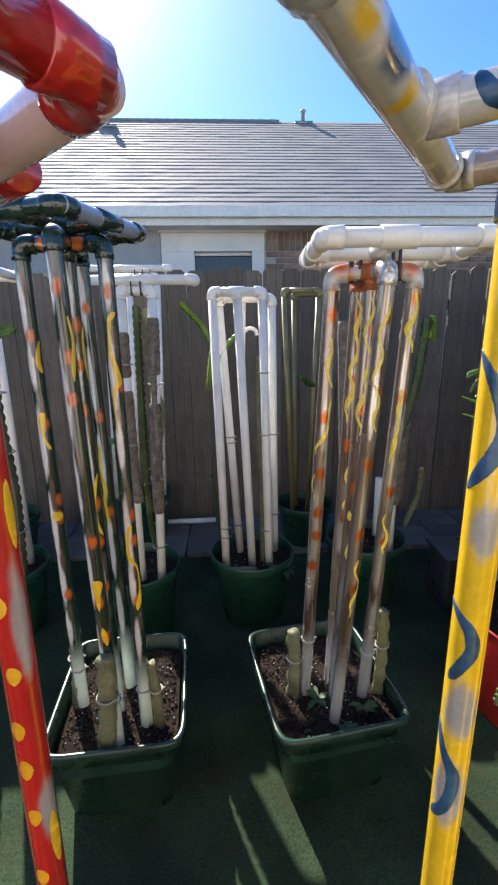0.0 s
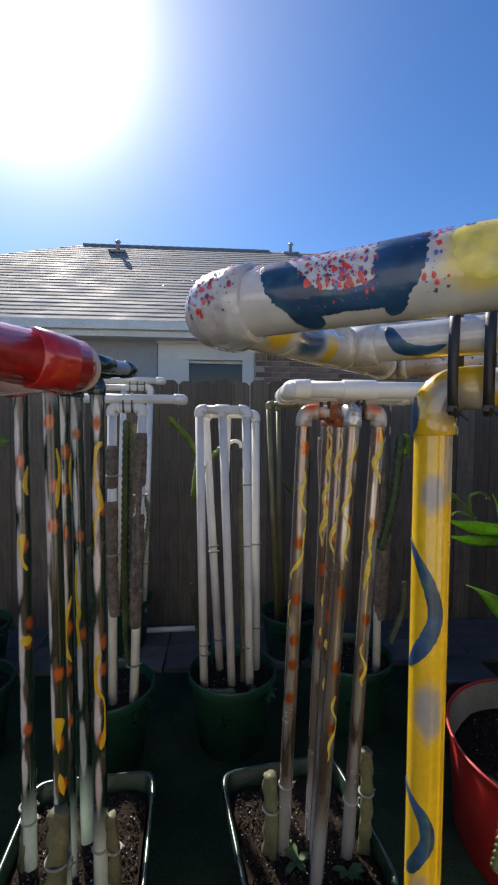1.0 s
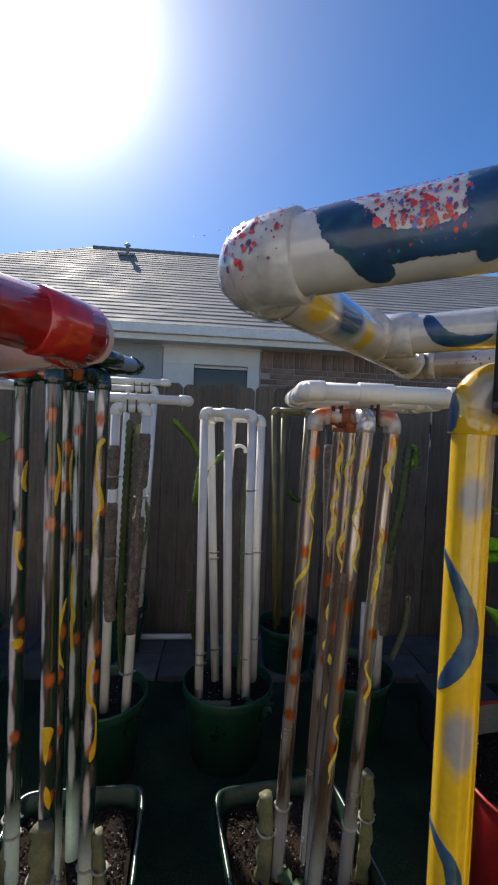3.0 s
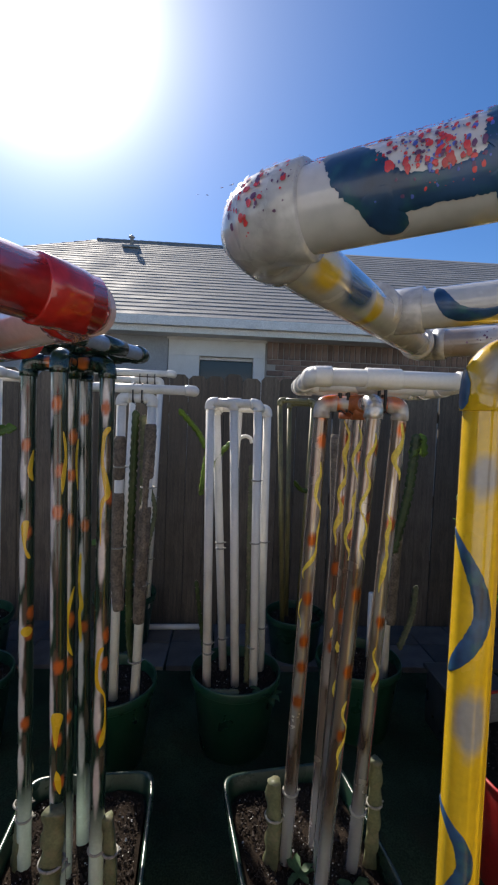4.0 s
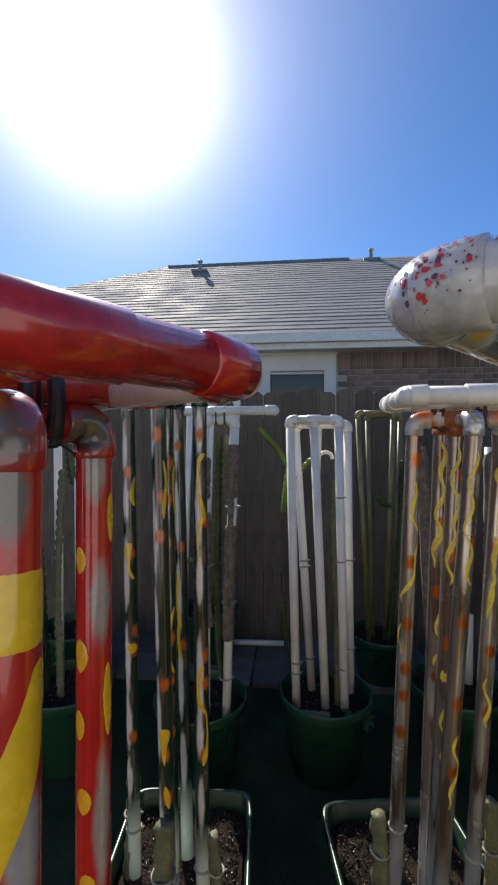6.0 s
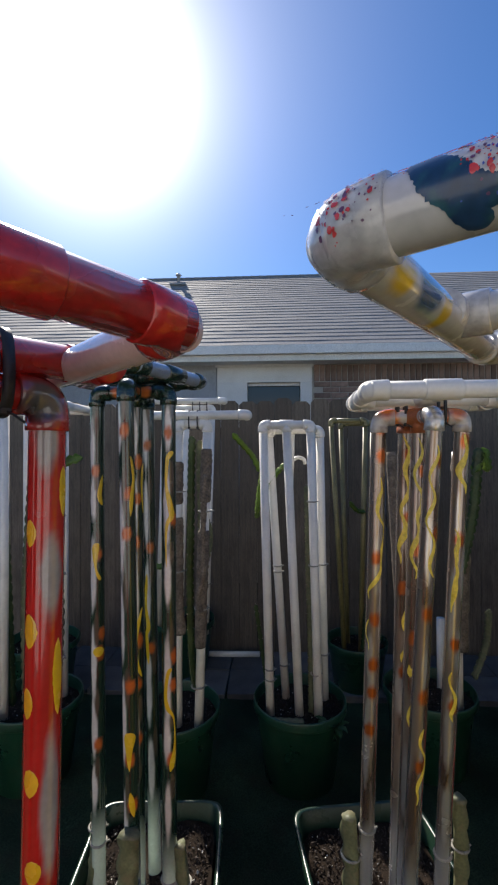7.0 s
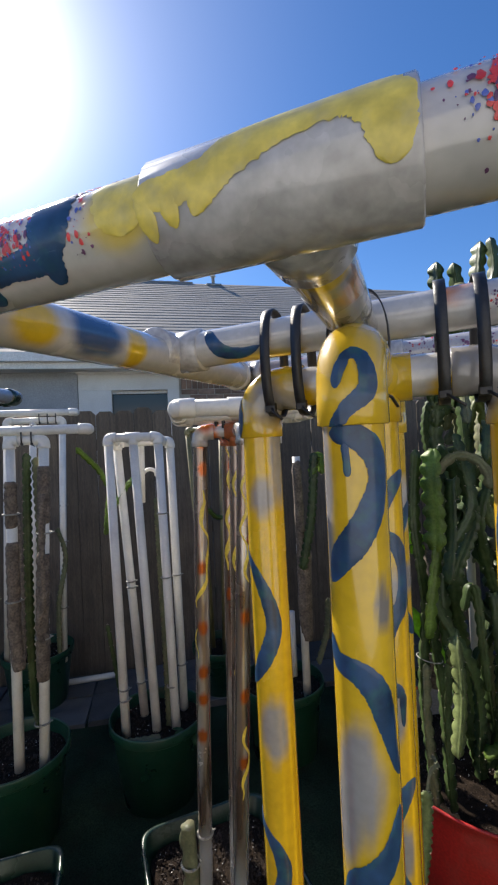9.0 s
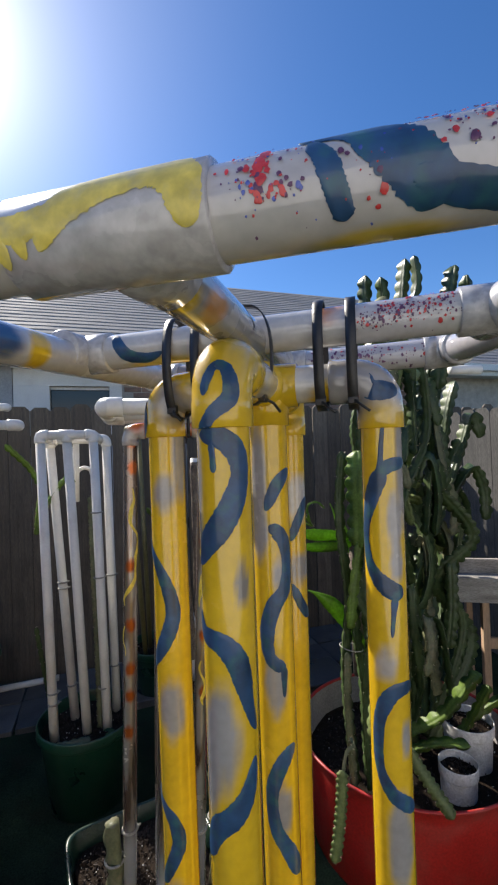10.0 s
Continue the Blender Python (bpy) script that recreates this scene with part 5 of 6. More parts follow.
# cuttings in the two tubs
for p0, p1, w, label, group_turn in (
        ((0.284, 1.44, 0.24), (0.284, 1.45, 0.525), 0.032, "short grey-green cactus cutting tied beside a pipe", 0.3),
        ((-0.345, 1.262, 0.24), (-0.312, 1.25, 0.625), 0.036, "olive cactus cutting tied in front of the green pipes", 0.9),
        ((-0.497, 1.445, 0.24), (-0.478, 1.45, 0.60), 0.028, "slim grey-green cactus cutting tied to a pipe", 0.1),
        ((0.590, 1.43, 0.24), (0.595, 1.43, 0.61), 0.026, "pale dried cactus cutting tied to a pipe", 0.6),
        ((-0.185, 1.345, 0.24), (-0.205, 1.36, 0.50), 0.024, "slim cactus cutting behind a white pipe foot", 0.5)):
    c = thing("cactus_cutting", p0, label, "cactus", "cactus cuttings in tubs")
    mid = (Vector(p0) + Vector(p1)) / 2 + Vector((0.006, 0.0, 0))
    bm = bmesh.new()
    add_stem(bm, [local(c, p) for p in (p0, mid, p1)], w * 0.95, 3, 0.07, group_turn, 9, 0.6, tips=False)
    part("stem", bm, M["cactus_old"], c)
    tie_ring(c, Vector(p0).lerp(Vector(p1), 0.62) + Vector((0.004, 0, 0)), w * 0.86)
for k, z in (("left", 0.44), ("right", 0.42), ("front", 0.45)):
    f, t = gr_posts[k]
    tie_ring(gr, f.lerp(t, (z - 0.2) / (t.z - 0.2)), 0.0225)
for k, z in (("left", 0.50), ("right", 0.46)):
    f, t = st_posts[k]
    tie_ring(st, f.lerp(t, (z - 0.2) / (t.z - 0.2)), 0.0225)


def weed(at, size, seed, label="small green weed growing in a pot"):
    rng = random.Random(seed)
    w = thing("weed", at, label, "weed", "weeds")
    for i in range(7):
        a = rng.uniform(0, 6.28)
        tip = Vector((math.cos(a), math.sin(a), rng.uniform(0.3, 1.0))) * size
        bm = bmesh.new()
        side = tip.cross(Vector((0, 0, 1))).normalized() * size * 0.2
        rows = []
        for u in (0.0, 0.25, 0.5, 0.75, 1.0):
            c = tip * u - Vector((0, 0, size * 0.4 * u * u))
            wd = (math.sin(math.pi * min(0.98, u * 0.9 + 0.08))) * (1 + 0.4 * ((i + int(u * 4)) % 2))
            rows.append([bm.verts.new(c - side * wd), bm.verts.new(c + Vector((0, 0, -size * 0.06))), bm.verts.new(c + side * wd)])
        for r0, r1 in zip(rows, rows[1:]):
            for k in (0, 1):
                bm.faces.new((r0[k], r0[k + 1], r1[k + 1], r1[k]))
        part("leaf", bm, M["weed"], w)


weed((0.35, 2.17, 0.335), 0.075, 1)
weed((0.31, 2.20, 0.335), 0.06, 2)
weed((0.36, 1.40, 0.275), 0.05, 3)
weed((0.44, 1.27, 0.275), 0.04, 4)
weed((0.52, 1.36, 0.275), 0.05, 5)

# stems on the plain white frame
cw = thing("climbing_cactus", (0.14, 2.3, 0.33), "thin young climbing cactus stems tied to white pipes", "cactus", "climbing cacti")
stem(cw, [(0.243, 2.275, 0.32), (0.240, 2.275, 0.7), (0.232, 2.28, 1.1), (0.228, 2.28, 1.44)], 0.018, M["cactus_old"], turn=0.4)
stem(cw, [(0.04, 2.33, 0.32), (0.005, 2.32, 0.58), (-0.03, 2.31, 0.84)], 0.013, M["cactus"], turn=1.0)
stem(cw, [(0.15, 2.42, 1.50), (0.12, 2.42, 1.53), (0.05, 2.40, 1.45), (0.0, 2.37, 1.36)], 0.018, M["cactus_young"], ribs=3)
stem(cw, [(0.0, 2.36, 1.50), (-0.04, 2.36, 1.58), (-0.09, 2.35, 1.64), (-0.145, 2.34, 1.70)], 0.02, M["cactus_young"], turn=0.5)
stem(cw, [(0.005, 2.36, 1.50), (-0.012, 2.36, 1.40), (-0.028, 2.35, 1.26)], 0.02, M["cactus_young"], turn=0.2)
stem(cw, [(0.05, 2.18, 0.345), (0.12, 2.15, 0.36), (0.20, 2.17, 0.35)], 0.018, M["cactus_old"])
for p in ((0.043, 2.252, 0.50), (0.042, 2.252, 0.55), (0.262, 2.256, 0.53), (0.255, 2.262, 1.05), (0.25, 2.265, 1.36), (0.084, 2.402, 0.98), (0.082, 2.402, 1.01), (0.112, 2.40, 0.5), (0.314, 2.40, 1.02), (0.318, 2.40, 0.56)):
    tie_ring(wt, p, 0.0225)
pipe(wt, "stub", (0.160, 2.415, 1.705), (0.152, 2.45, 1.40), M["pvc"], 0.016)
bm = bmesh.new()
add_tube(bm, [local(wt, p) for p in smooth_line([(0.153, 2.446, 1.47), (0.160, 2.446, 1.545), (0.190, 2.446, 1.57), (0.222, 2.446, 1.562), (0.232, 2.446, 1.535)], 6)], 0.010, 12)
part("hook", bm, M["pvc"], wt, "small white pipe bend")

# corky stems on the left white frame
ck = thing("climbing_cactus", (-0.4, 2.2, 0.33), "old climbing cactus with thick brown corky stems on white pipes", "cactus", "climbing cacti")


def cork(root, pts, r, seed):
    rng = random.Random(seed)
    line = smooth_line([local(root, p) for p in pts], 18)
    bm = bmesh.new()
    add_tube(bm, line, [r * min(1.0, 0.80 + 0.10 * min(i, len(line) - 1 - i)) * (1 + 0.10 * noise.noise(Vector((i * 0.21, seed, 0))) + rng.uniform(-0.015, 0.015)) for i in range(len(line))], 12)
    for v in bm.verts:
        v.co += Vector((noise.noise(v.co * 60), noise.noise(v.co * 60 + Vector((9, 0, 0))), 0)) * 0.004
    part("corky_stem", bm, M["bark"], root)


cork(ck, [(-0.385, 2.146, 1.56), (-0.386, 2.145, 1.45), (-0.386, 2.145, 1.36)], 0.0255, 1)
cork(ck, [(-0.386, 2.145, 1.30), (-0.386, 2.143, 1.1), (-0.386, 2.14, 0.92), (-0.37, 2.13, 0.76)], 0.027, 6)
cork(ck, [(-0.249, 2.146, 1.62), (-0.253, 2.145, 1.5), (-0.257, 2.144, 1.37)], 0.027, 2)
cork(ck, [(-0.263, 2.142, 1.24), (-0.267, 2.138, 1.1), (-0.271, 2.135, 1.0), (-0.274, 2.134, 0.92), (-0.279, 2.136, 0.70)], 0.028, 3)
cork(ck, [(-0.252, 2.118, 1.5), (-0.262, 2.115, 1.25), (-0.26, 2.112, 1.05), (-0.285, 2.112, 0.94), (-0.268, 2.112, 0.86)], 0.014, 8)
stem(ck, [(-0.33, 2.18, 1.68), (-0.335, 2.18, 1.3), (-0.34, 2.18, 0.9), (-0.33, 2.16, 0.62), (-0.30, 2.13, 0.5)], 0.024, M["cactus"], turn=0.3)
stem(ck, [(-0.29, 2.19, 1.66), (-0.28, 2.19, 1.2), (-0.285, 2.19, 0.9)], 0.022, M["cactus_old"], turn=0.8)
stem(ck, [(-0.46, 2.2, 1.05), (-0.50, 2.15, 1.06), (-0.54, 2.12, 1.05)], 0.02, M["cactus_young"])
for p in ((-0.386, 2.14, 1.42), (-0.387, 2.14, 1.05), (-0.29, 2.14, 0.52), (-0.275, 2.14, 0.88), (-0.255, 2.14, 1.33)):
    tie_ring(ck, p, 0.031)

for p in ((-0.395, 3.187, 1.1), (-0.388, 3.18, 1.34), (-0.412, 3.205, 0.66)):
    tie_ring(blt, p, 0.0225)
bk = thing("climbing_cactus", (-0.60, 3.25, 0.34), "thin brown climbing stems on the white pipes near the fence", "cactus", "climbing cacti")
stem(bk, [(-0.44, 3.19, 0.34), (-0.43, 3.17, 0.7), (-0.375, 3.16, 1.0), (-0.42, 3.16, 1.2)], 0.022, M["cactus_old"], turn=0.6)
cork(bk, [(-0.66, 3.18, 0.36), (-0.64, 3.16, 0.8), (-0.66, 3.15, 1.3)], 0.02, 9)

# cactus on the far left frame
cl = thing("climbing_cactus", (-1.1, 2.2, 0.33), "leaning climbing cactus with bright new tips on white pipes", "cactus", "climbing cacti")
stem(cl, [(-0.99, 2.16, 0.36), (-0.965, 2.16, 0.8), (-0.985, 2.16, 1.2), (-0.985, 2.16, 1.55)], 0.030, M["cactus_old"], turn=0.2, pitch=0.05)
stem(cl, [(-0.985, 2.16, 1.48), (-0.93, 2.15, 1.55), (-0.84, 2.14, 1.58)], 0.03, M["cactus_young"], turn=0.5)
stem(cl, [(-0.99, 2.16, 1.48), (-0.985, 2.15, 1.58), (-0.96, 2.15, 1.66)], 0.03, M["cactus_young"], turn=0.1)
stem(cl, [(-1.03, 2.15, 1.42), (-1.05, 2.15, 1.56), (-1.04, 2.15, 1.68)], 0.03, M["cactus"], turn=0.7)
stem(cl, [(-1.12, 2.16, 0.36), (-1.13, 2.16, 0.9), (-1.10, 2.16, 1.5)], 0.024, M["cactus_old"], turn=0.9, pitch=0.05)
stem(cl, [(-1.22, 2.2, 0.36), (-1.25, 2.2, 1.0), (-1.3, 2.2, 1.6), (-1.4, 2.2, 1.7)], 0.026, M["cactus"], turn=0.4, pitch=0.05)
for z in (1.3, 1.02, 0.62):
    tie_ring(cl, (-0.985, 2.16, z), 0.044)

# brown stems on the frame behind the striped pipes
cr = thing("climbing_cactus", (0.86, 2.4, 0.33), "brown and green climbing cactus stems on white pipes", "cactus", "climbing cacti")
cork(cr, [(0.65, 2.33, 1.60), (0.67, 2.33, 1.2), (0.69, 2.33, 0.8), (0.71, 2.33, 0.55)], 0.028, 4)
cork(cr, [(0.75, 2.338, 1.58), (0.752, 2.336, 1.2), (0.75, 2.338, 0.72)], 0.0255, 12)
cork(cr, [(0.97, 2.338, 1.58), (0.972, 2.336, 1.2), (0.97, 2.338, 0.66)], 0.0255, 13)
cork(cr, [(1.00, 2.33, 1.1), (0.99, 2.33, 0.9), (0.985, 2.33, 0.62)], 0.03, 5)
stem(cr, [(0.97, 2.31, 1.0), (1.03, 2.3, 1.3), (1.06, 2.3, 1.62)], 0.03, M["cactus"], turn=0.4)
stem(cr, [(1.04, 2.3, 1.5), (1.08, 2.3, 1.6), (1.10, 2.3, 1.5)], 0.03, M["cactus_young"], turn=0.4)
stem(cr, [(1.03, 2.3, 0.5), (1.08, 2.28, 0.68), (1.09, 2.27, 0.85)], 0.022, M["cactus_old"])
co = thing("climbing_cactus", (0.6, 3.1, 0.3), "small climbing cactus with bright side shoots by the olive pipes", "cactus", "climbing cacti")
stem(co, [(0.64, 3.02, 0.3), (0.70, 3.0, 0.9), (0.72, 3.0, 1.5)], 0.02, M["cactus"])
stem(co, [(0.66, 3.0, 1.2), (0.60, 2.96, 1.22), (0.55, 2.95, 1.28)], 0.02, M["cactus_young"])

# pale olive copy of the cactus skin, its sunlit brightness put into the colour
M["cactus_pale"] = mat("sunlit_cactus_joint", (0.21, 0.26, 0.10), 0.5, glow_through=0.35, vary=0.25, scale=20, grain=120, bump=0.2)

# the large cactus in the red tub
cb = thing("climbing_cactus", (1.49, 1.70, 0.40), "large dark climbing cactus with arching stems in a red tub", "cactus", "climbing cacti")
rng = random.Random(31)


def inside(x, y):
    return 1.24 + 0.66 * (y - 1.6) < x < 1.84 + 1.0 * (y - 1.7)


made = 0
while made < 15:                      # rising main stems
    y = rng.uniform(1.55, 2.15)
    x = rng.uniform(1.2, 2.1)
    if not inside(x, y):
        continue
    made += 1
    top = rng.uniform(1.4, 2.1)
    pts = [(1.55 + (x - 1.55) * 0.4, 1.72 + (y - 1.8) * 0.3, 0.27)]
    for f in (0.35, 0.6, 0.8, 1.0):
        pts.append((x + rng.uniform(-0.13, 0.13), y + rng.uniform(-0.06, 0.06), 0.27 + (top - 0.27) * f))
    stem(cb, pts, rng.uniform(0.024, 0.04), M["cactus"], turn=rng.uniform(0, 2), pitch=rng.uniform(0.035, 0.055), per=12)
made = 0
while made < 95:                      # side shoots that arch over and hang
    y = rng.uniform(1.45, 2.1)
    x = rng.uniform(1.2, 2.15)
    if not inside(x, y):
        continue
    made += 1
    z = rng.uniform(0.75, 2.1)
    a = rng.uniform(0, 2 * math.pi)
    reach, rise, drop = rng.uniform(0.06, 0.2), rng.uniform(0.02, 0.16), rng.uniform(0.05, 0.42)
    d = Vector((math.cos(a), -abs(math.sin(a)) * 0.8, 0))
    p = Vector((x, y, z))
    pts = [p, p + d * reach * 0.4 + Vector((0, 0, rise)), p + d * reach * 0.8 + Vector((0, 0, rise * 0.8)), p + d * reach + Vector((0, 0, rise - drop * 0.5)), p + d * reach * 1.05 + Vector((rng.uniform(-0.03, 0.03), 0, rise - drop))]
    if not inside(pts[-1].x - 0.02, pts[-1].y):
        continue
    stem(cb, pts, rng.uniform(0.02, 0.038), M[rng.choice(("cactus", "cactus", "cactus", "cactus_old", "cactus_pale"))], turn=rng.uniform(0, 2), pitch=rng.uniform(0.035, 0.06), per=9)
for pts, w, m in (
        ([(1.45, 1.75, 1.9), (1.43, 1.72, 2.25), (1.42, 1.70, 2.40)], 0.04, "cactus"), ([(1.52, 1.75, 1.9), (1.53, 1.72, 2.25), (1.50, 1.70, 2.40)], 0.035, "cactus"),
        ([(1.60, 1.75, 1.9), (1.62, 1.72, 2.25), (1.64, 1.70, 2.50)], 0.04, "cactus"), ([(1.85, 1.75, 1.9), (1.89, 1.72, 2.25), (1.93, 1.70, 2.50)], 0.05, "cactus"),
        ([(1.66, 1.72, 2.25), (1.70, 1.70, 2.38), (1.69, 1.70, 2.52)], 0.03, "cactus"), ([(1.98, 1.75, 2.0), (2.02, 1.72, 2.3), (2.0, 1.7, 2.46)], 0.04, "cactus"),
        ([(1.80, 1.85, 1.1), (1.92, 1.84, 1.5), (1.98, 1.84, 1.80), (2.04, 1.84, 1.96)], 0.045, "cactus"), ([(1.90, 1.86, 1.2), (2.06, 1.86, 1.55), (2.16, 1.86, 1.78), (2.22, 1.86, 1.66)], 0.042, "cactus"),
        ([(1.72, 1.84, 1.5), (1.80, 1.82, 1.80), (1.86, 1.82, 2.02), (1.93, 1.82, 1.92)], 0.042, "cactus"), ([(1.96, 1.86, 1.3), (2.12, 1.84, 1.50), (2.20, 1.84, 1.40), (2.21, 1.84, 1.22)], 0.038, "cactus"),
        ([(1.22, 1.50, 1.62), (1.205, 1.49, 1.50), (1.21, 1.49, 1.36), (1.20, 1.49, 1.25)], 0.048, "cactus_young"),
        ([(1.205, 1.49, 1.27), (1.17, 1.49, 1.10), (1.15, 1.49, 0.95)], 0.026, "cactus_young"),
        ([(1.18, 1.54, 0.32), (1.15, 1.54, 0.75), (1.18, 1.55, 1.05), (1.16, 1.56, 1.36), (1.19, 1.57, 1.62)], 0.026, "cactus"), ([(1.24, 1.54, 0.32), (1.23, 1.54, 0.7), (1.20, 1.54, 0.98), (1.24, 1.55, 1.2)], 0.026, "cactus"),
        ([(1.15, 1.50, 0.32), (1.12, 1.48, 0.66), (1.14, 1.5, 0.86)], 0.020, "cactus_old"), ([(1.22, 1.50, 0.32), (1.19, 1.47, 0.6), (1.22, 1.48, 0.92)], 0.018, "cactus"),
        ([(1.13, 1.46, 0.34), (1.09, 1.42, 0.58), (1.054, 1.33, 0.64), (1.0, 1.29, 0.655), (0.972, 1.27, 0.605)], 0.008, "cactus_old"),
        ([(1.40, 1.55, 0.45), (1.50, 1.42, 0.58), (1.58, 1.36, 0.72), (1.62, 1.34, 0.76)], 0.034, "cactus_young"),
        ([(1.66, 1.5, 0.42), (1.67, 1.42, 0.56), (1.70, 1.38, 0.68)], 0.026, "cactus_young"),
        ([(1.72, 1.5, 0.48), (1.85, 1.42, 0.60), (1.98, 1.38, 0.66)], 0.024, "cactus_young"),
        ([(1.40, 1.5, 0.42), (1.46, 1.40, 0.50), (1.54, 1.32, 0.52)], 0.026, "cactus_young")):
    stem(cb, pts, w, M[m], turn=w * 40, pitch=0.05)
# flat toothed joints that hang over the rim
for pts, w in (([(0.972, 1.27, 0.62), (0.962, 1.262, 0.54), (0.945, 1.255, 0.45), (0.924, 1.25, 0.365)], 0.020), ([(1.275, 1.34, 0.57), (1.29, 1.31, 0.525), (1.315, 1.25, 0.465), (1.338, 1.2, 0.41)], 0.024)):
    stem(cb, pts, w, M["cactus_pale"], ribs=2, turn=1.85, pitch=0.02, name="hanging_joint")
tie_ring(cb, (1.19, 1.55, 0.85), 0.045, (0.2, 0, 1), 0.002)
for p0, p1 in (((1.78, 1.60, 1.967), (1.932, 1.58, 1.967)), ((1.78, 2.05, 0.40), (1.78, 2.05, 1.86))):
    bm = bmesh.new()
    add_tube(bm, [local(cb, p0), local(cb, p1)], R_PIPE, 20)
    part("support_pipe", bm, M["pvc"], cb, "white support pipe")


# broad toothed leaves beside the red tub
def add_leaf(bm, base, tip, width, sag, teeth=True):
    base, tip = Vector(base), Vector(tip)
    d = tip - base
    n = 26
    side = d.cross(Vector((0, 1, 0.35))).normalized()
    up = side.cross(d).normalized()
    rows = []
    for i in range(n + 1):
        u = i / n
        w = width * (0.55 + 0.45 * math.sin(math.pi * min(1, u * 1.2))) * min(1.0, (1 - u) * 2.4 + 0.02) * (1 + (0.07 if teeth and i % 2 else 0))
        c = base + d * u + Vector((0, 0, -sag * 4 * u * (1 - u) + sag * u))
        rows.append([bm.verts.new(c + side * w * f + up * (0.35 * w * abs(f) - 0.1 * w + t)) for f, t in ((-1, 0), (-0.5, -0.004), (0, -0.006), (0.5, -0.004), (1, 0), (0.5, 0.006), (0, 0.004), (-0.5, 0.006))])
    for r0, r1 in zip(rows, rows[1:]):
        for k in range(8):
            bm.faces.new((r0[k], r0[(k + 1) % 8], r1[(k + 1) % 8], r1[k]))


al = thing("aloe_plant", (1.42, 1.86, 0.6), "bright green plant with long toothed leaves in a clay pot", "plant")
for base, tip, w, sag in (((1.42, 1.86, 1.21), (1.0, 1.80, 1.275), 0.030, 0.02), ((1.42, 1.86, 1.17), (1.01, 1.80, 1.205), 0.026, 0.02), ((1.26, 1.56, 0.82), (1.03, 1.62, 1.125), 0.030, -0.05),
                          ((1.42, 1.86, 1.1), (1.62, 1.82, 1.30), 0.03, 0.0), ((1.42, 1.86, 1.1), (1.34, 1.95, 1.36), 0.026, 0.0)):
    bm = bmesh.new()
    add_leaf(bm, local(al, base), local(al, tip), w, sag)
    part("leaf", bm, M["leaf"], al)
bm = bmesh.new()
add_tube(bm, [local(al, (1.42, 1.86, 0.55)), local(al, (1.42, 1.86, 0.9)), local(al, (1.42, 1.86, 1.22))], [0.03, 0.035, 0.03], 12)
part("stalk", bm, M["bark"], al)
for pts in ([(1.18, 1.82, 1.28), (1.12, 1.81, 1.345), (1.06, 1.80, 1.36), (1.03, 1.80, 1.31)], [(1.17, 1.82, 1.28), (1.15, 1.81, 1.37), (1.19, 1.80, 1.39), (1.23, 1.80, 1.36)], [(1.18, 1.82, 1.28), (1.10, 1.80, 1.31), (1.05, 1.80, 1.29)]):
    stem(al, pts, 0.007, M["cactus_young"], ribs=3, pitch=0.03, name="curled_shoot")
stem(al, [(1.10, 1.81, 1.36), (1.05, 1.80, 1.39), (1.01, 1.80, 1.37)], 0.016, M["cactus_young"], ribs=3, name="new_shoot")

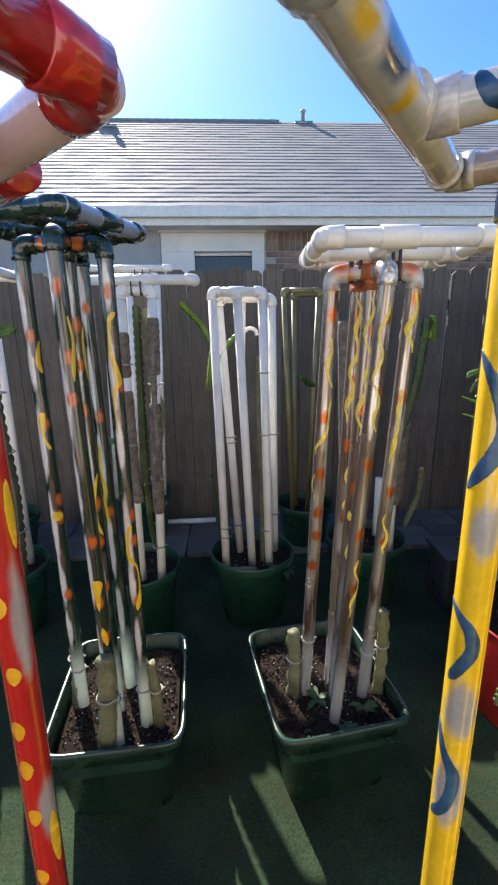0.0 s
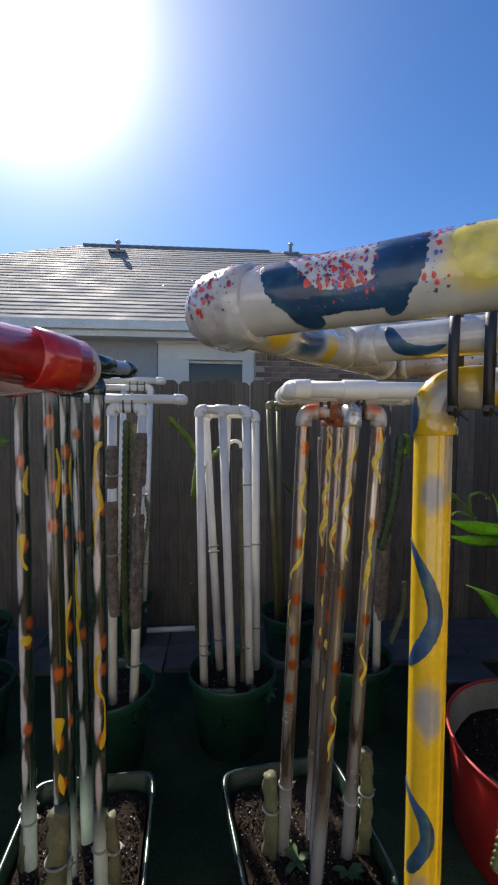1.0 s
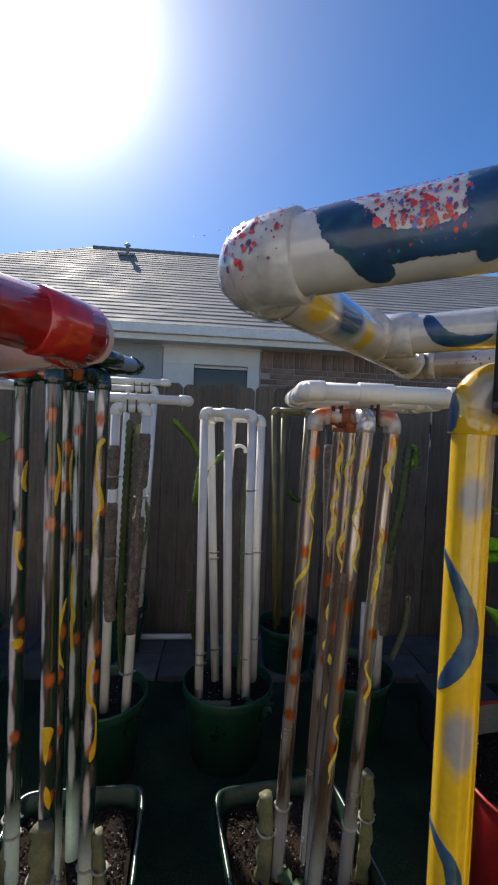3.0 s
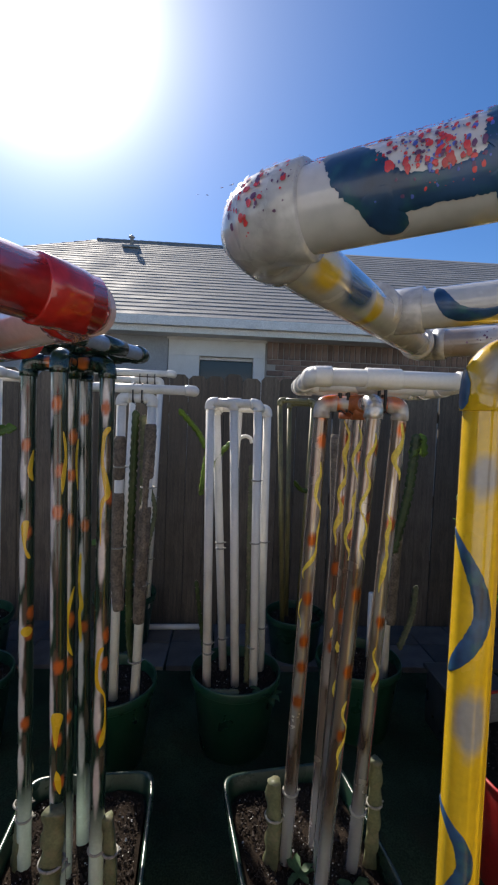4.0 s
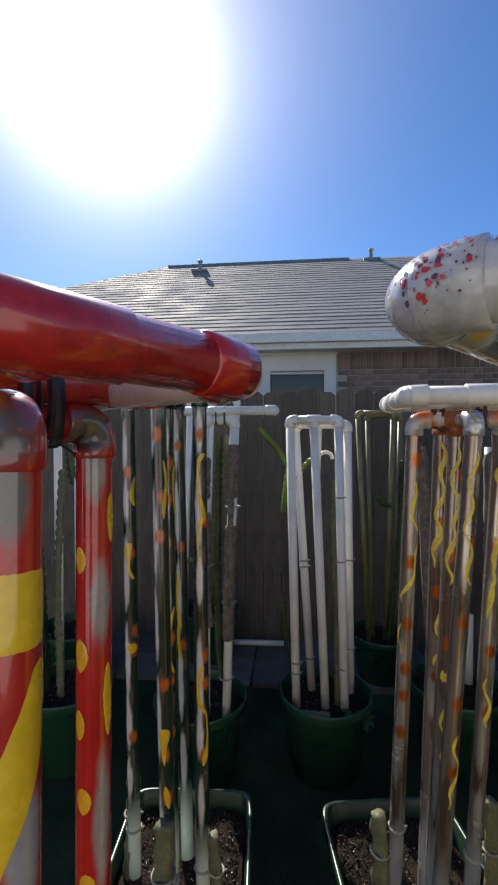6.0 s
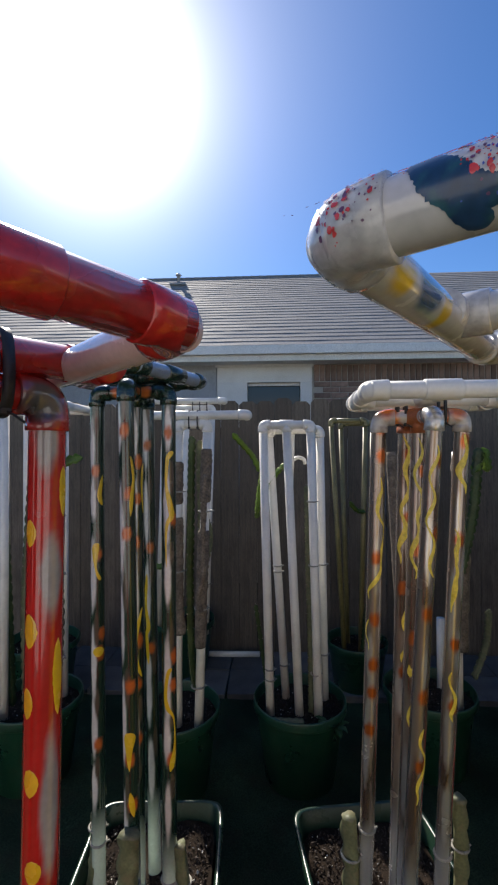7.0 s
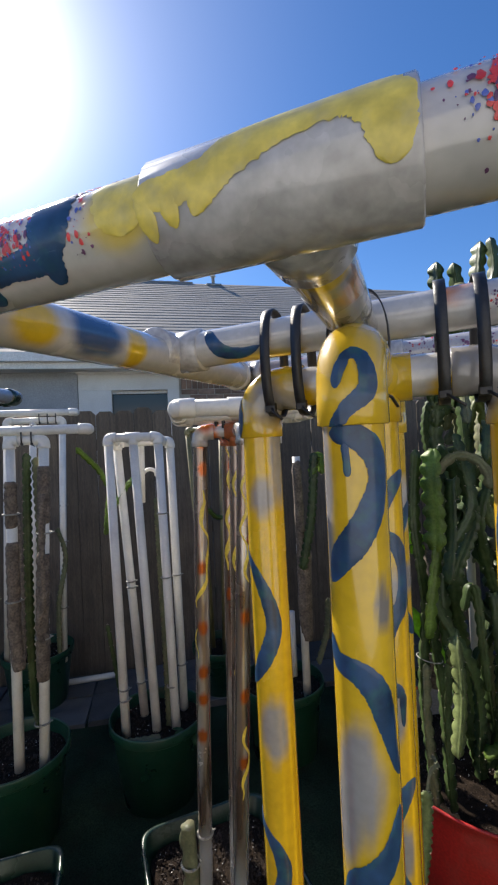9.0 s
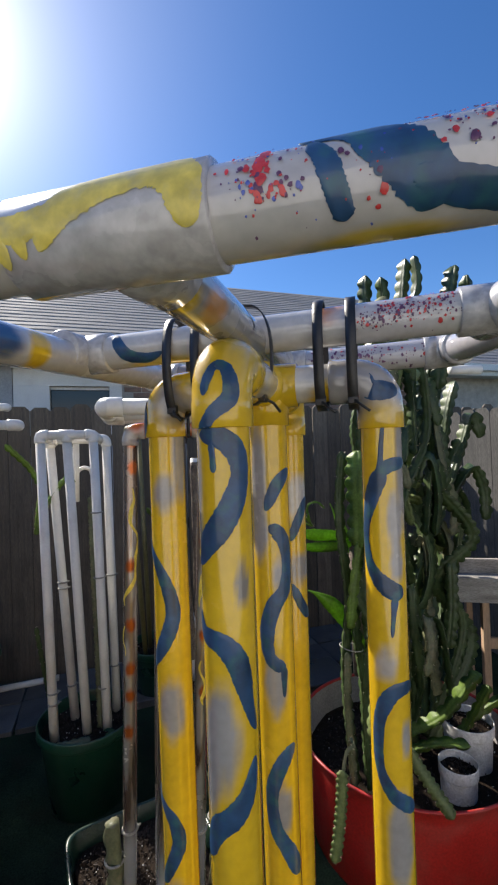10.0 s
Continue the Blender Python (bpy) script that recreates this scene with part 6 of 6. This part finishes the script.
# grey-topped bench with tan legs
be = thing("potting_bench", (2.35, 2.1, 0), "weathered grey plank tray bench on tan wooden legs", "bench")
for y0 in (1.945, 2.10, 2.255):
    box_part("plank", (2.0, y0, 0.655), (2.96, y0 + 0.147, 0.68), M["grey_wood"], be, "", 0.004)
box_part("front_board", (1.96, 1.90, 0.64), (3.0, 1.94, 0.752), M["grey_wood"], be, "", 0.006)
box_part("back_board", (1.96, 2.41, 0.64), (3.0, 2.45, 0.752), M["grey_wood"], be, "", 0.006)
box_part("end_board", (1.96, 1.942, 0.64), (1.995, 2.408, 0.75), M["grey_wood"], be, "", 0.006)
box_part("end_board", (2.965, 1.942, 0.64), (3.0, 2.408, 0.75), M["grey_wood"], be, "", 0.006)
for x, y in ((2.17, 1.95), (2.88, 1.95), (2.17, 2.34), (2.88, 2.34)):
    box_part("leg", (x, y, 0), (x + 0.045, y + 0.06, 0.653), M["tan_wood"], be, "", 0.003)
box_part("stretcher", (2.217, 1.96, 0.42), (2.88, 1.985, 0.47), M["tan_wood"], be, "", 0.003)

be.location, be.scale = (2.413, 1.937, 0), (0.78, 0.8, 1.2)
be.rotation_euler = (0, 0, radians(-30))

GW = "small scuffed white plastic pot"
for x, y, r, h, seed in ((1.72, 1.52, 0.10, 0.47, 41), (1.55, 1.40, 0.07, 0.41, 42)):
    round_pot((x, y), r, h, M["pot_white"], GW + " among cactus stems", seed, "small white pots", 0.03, "plant_pot", 120)
tb = thing("storage_tub", (1.43, 2.36, 0), "cloudy grey plastic storage tub on the ground", "tub")
bm = bmesh.new()
add_box(bm, (-0.16, -0.12, 0.0), (0.16, 0.12, 0.30), None, 0.02)
part("body", bm, M["cloudy"], tb)
bm = bmesh.new()
add_box(bm, (-0.175, -0.135, 0.302), (0.175, 0.135, 0.325), None, 0.008)
part("lid", bm, M["cloudy"], tb)
# pale spines at the notches of the cactus ribs
rng = random.Random(77)
for key, places in SPINES.items():
    root = bpy.data.objects[key]
    verts, faces = [], []
    for p, w, d in places:
        side = w.cross(d).normalized()
        for _ in range(2):
            b = len(verts)
            tip = p + (w + side * rng.uniform(-0.9, 0.9) + d * rng.uniform(-0.6, 0.6)) * rng.uniform(0.004, 0.008)
            verts += [p + side * 0.0009, p - side * 0.0009, p + d * 0.0012, tip]
            faces += [(b, b + 1, b + 3), (b + 1, b + 2, b + 3), (b + 2, b, b + 3)]
    if faces:
        me = bpy.data.meshes.new("spine_growth")
        me.from_pydata(verts, [], faces)
        me.materials.append(M["spine"])
        ob = new("spine_growth", me)
        ob.parent = root
        tagged(ob, "short pale spines", kind="stuff")
build_bricks(house)
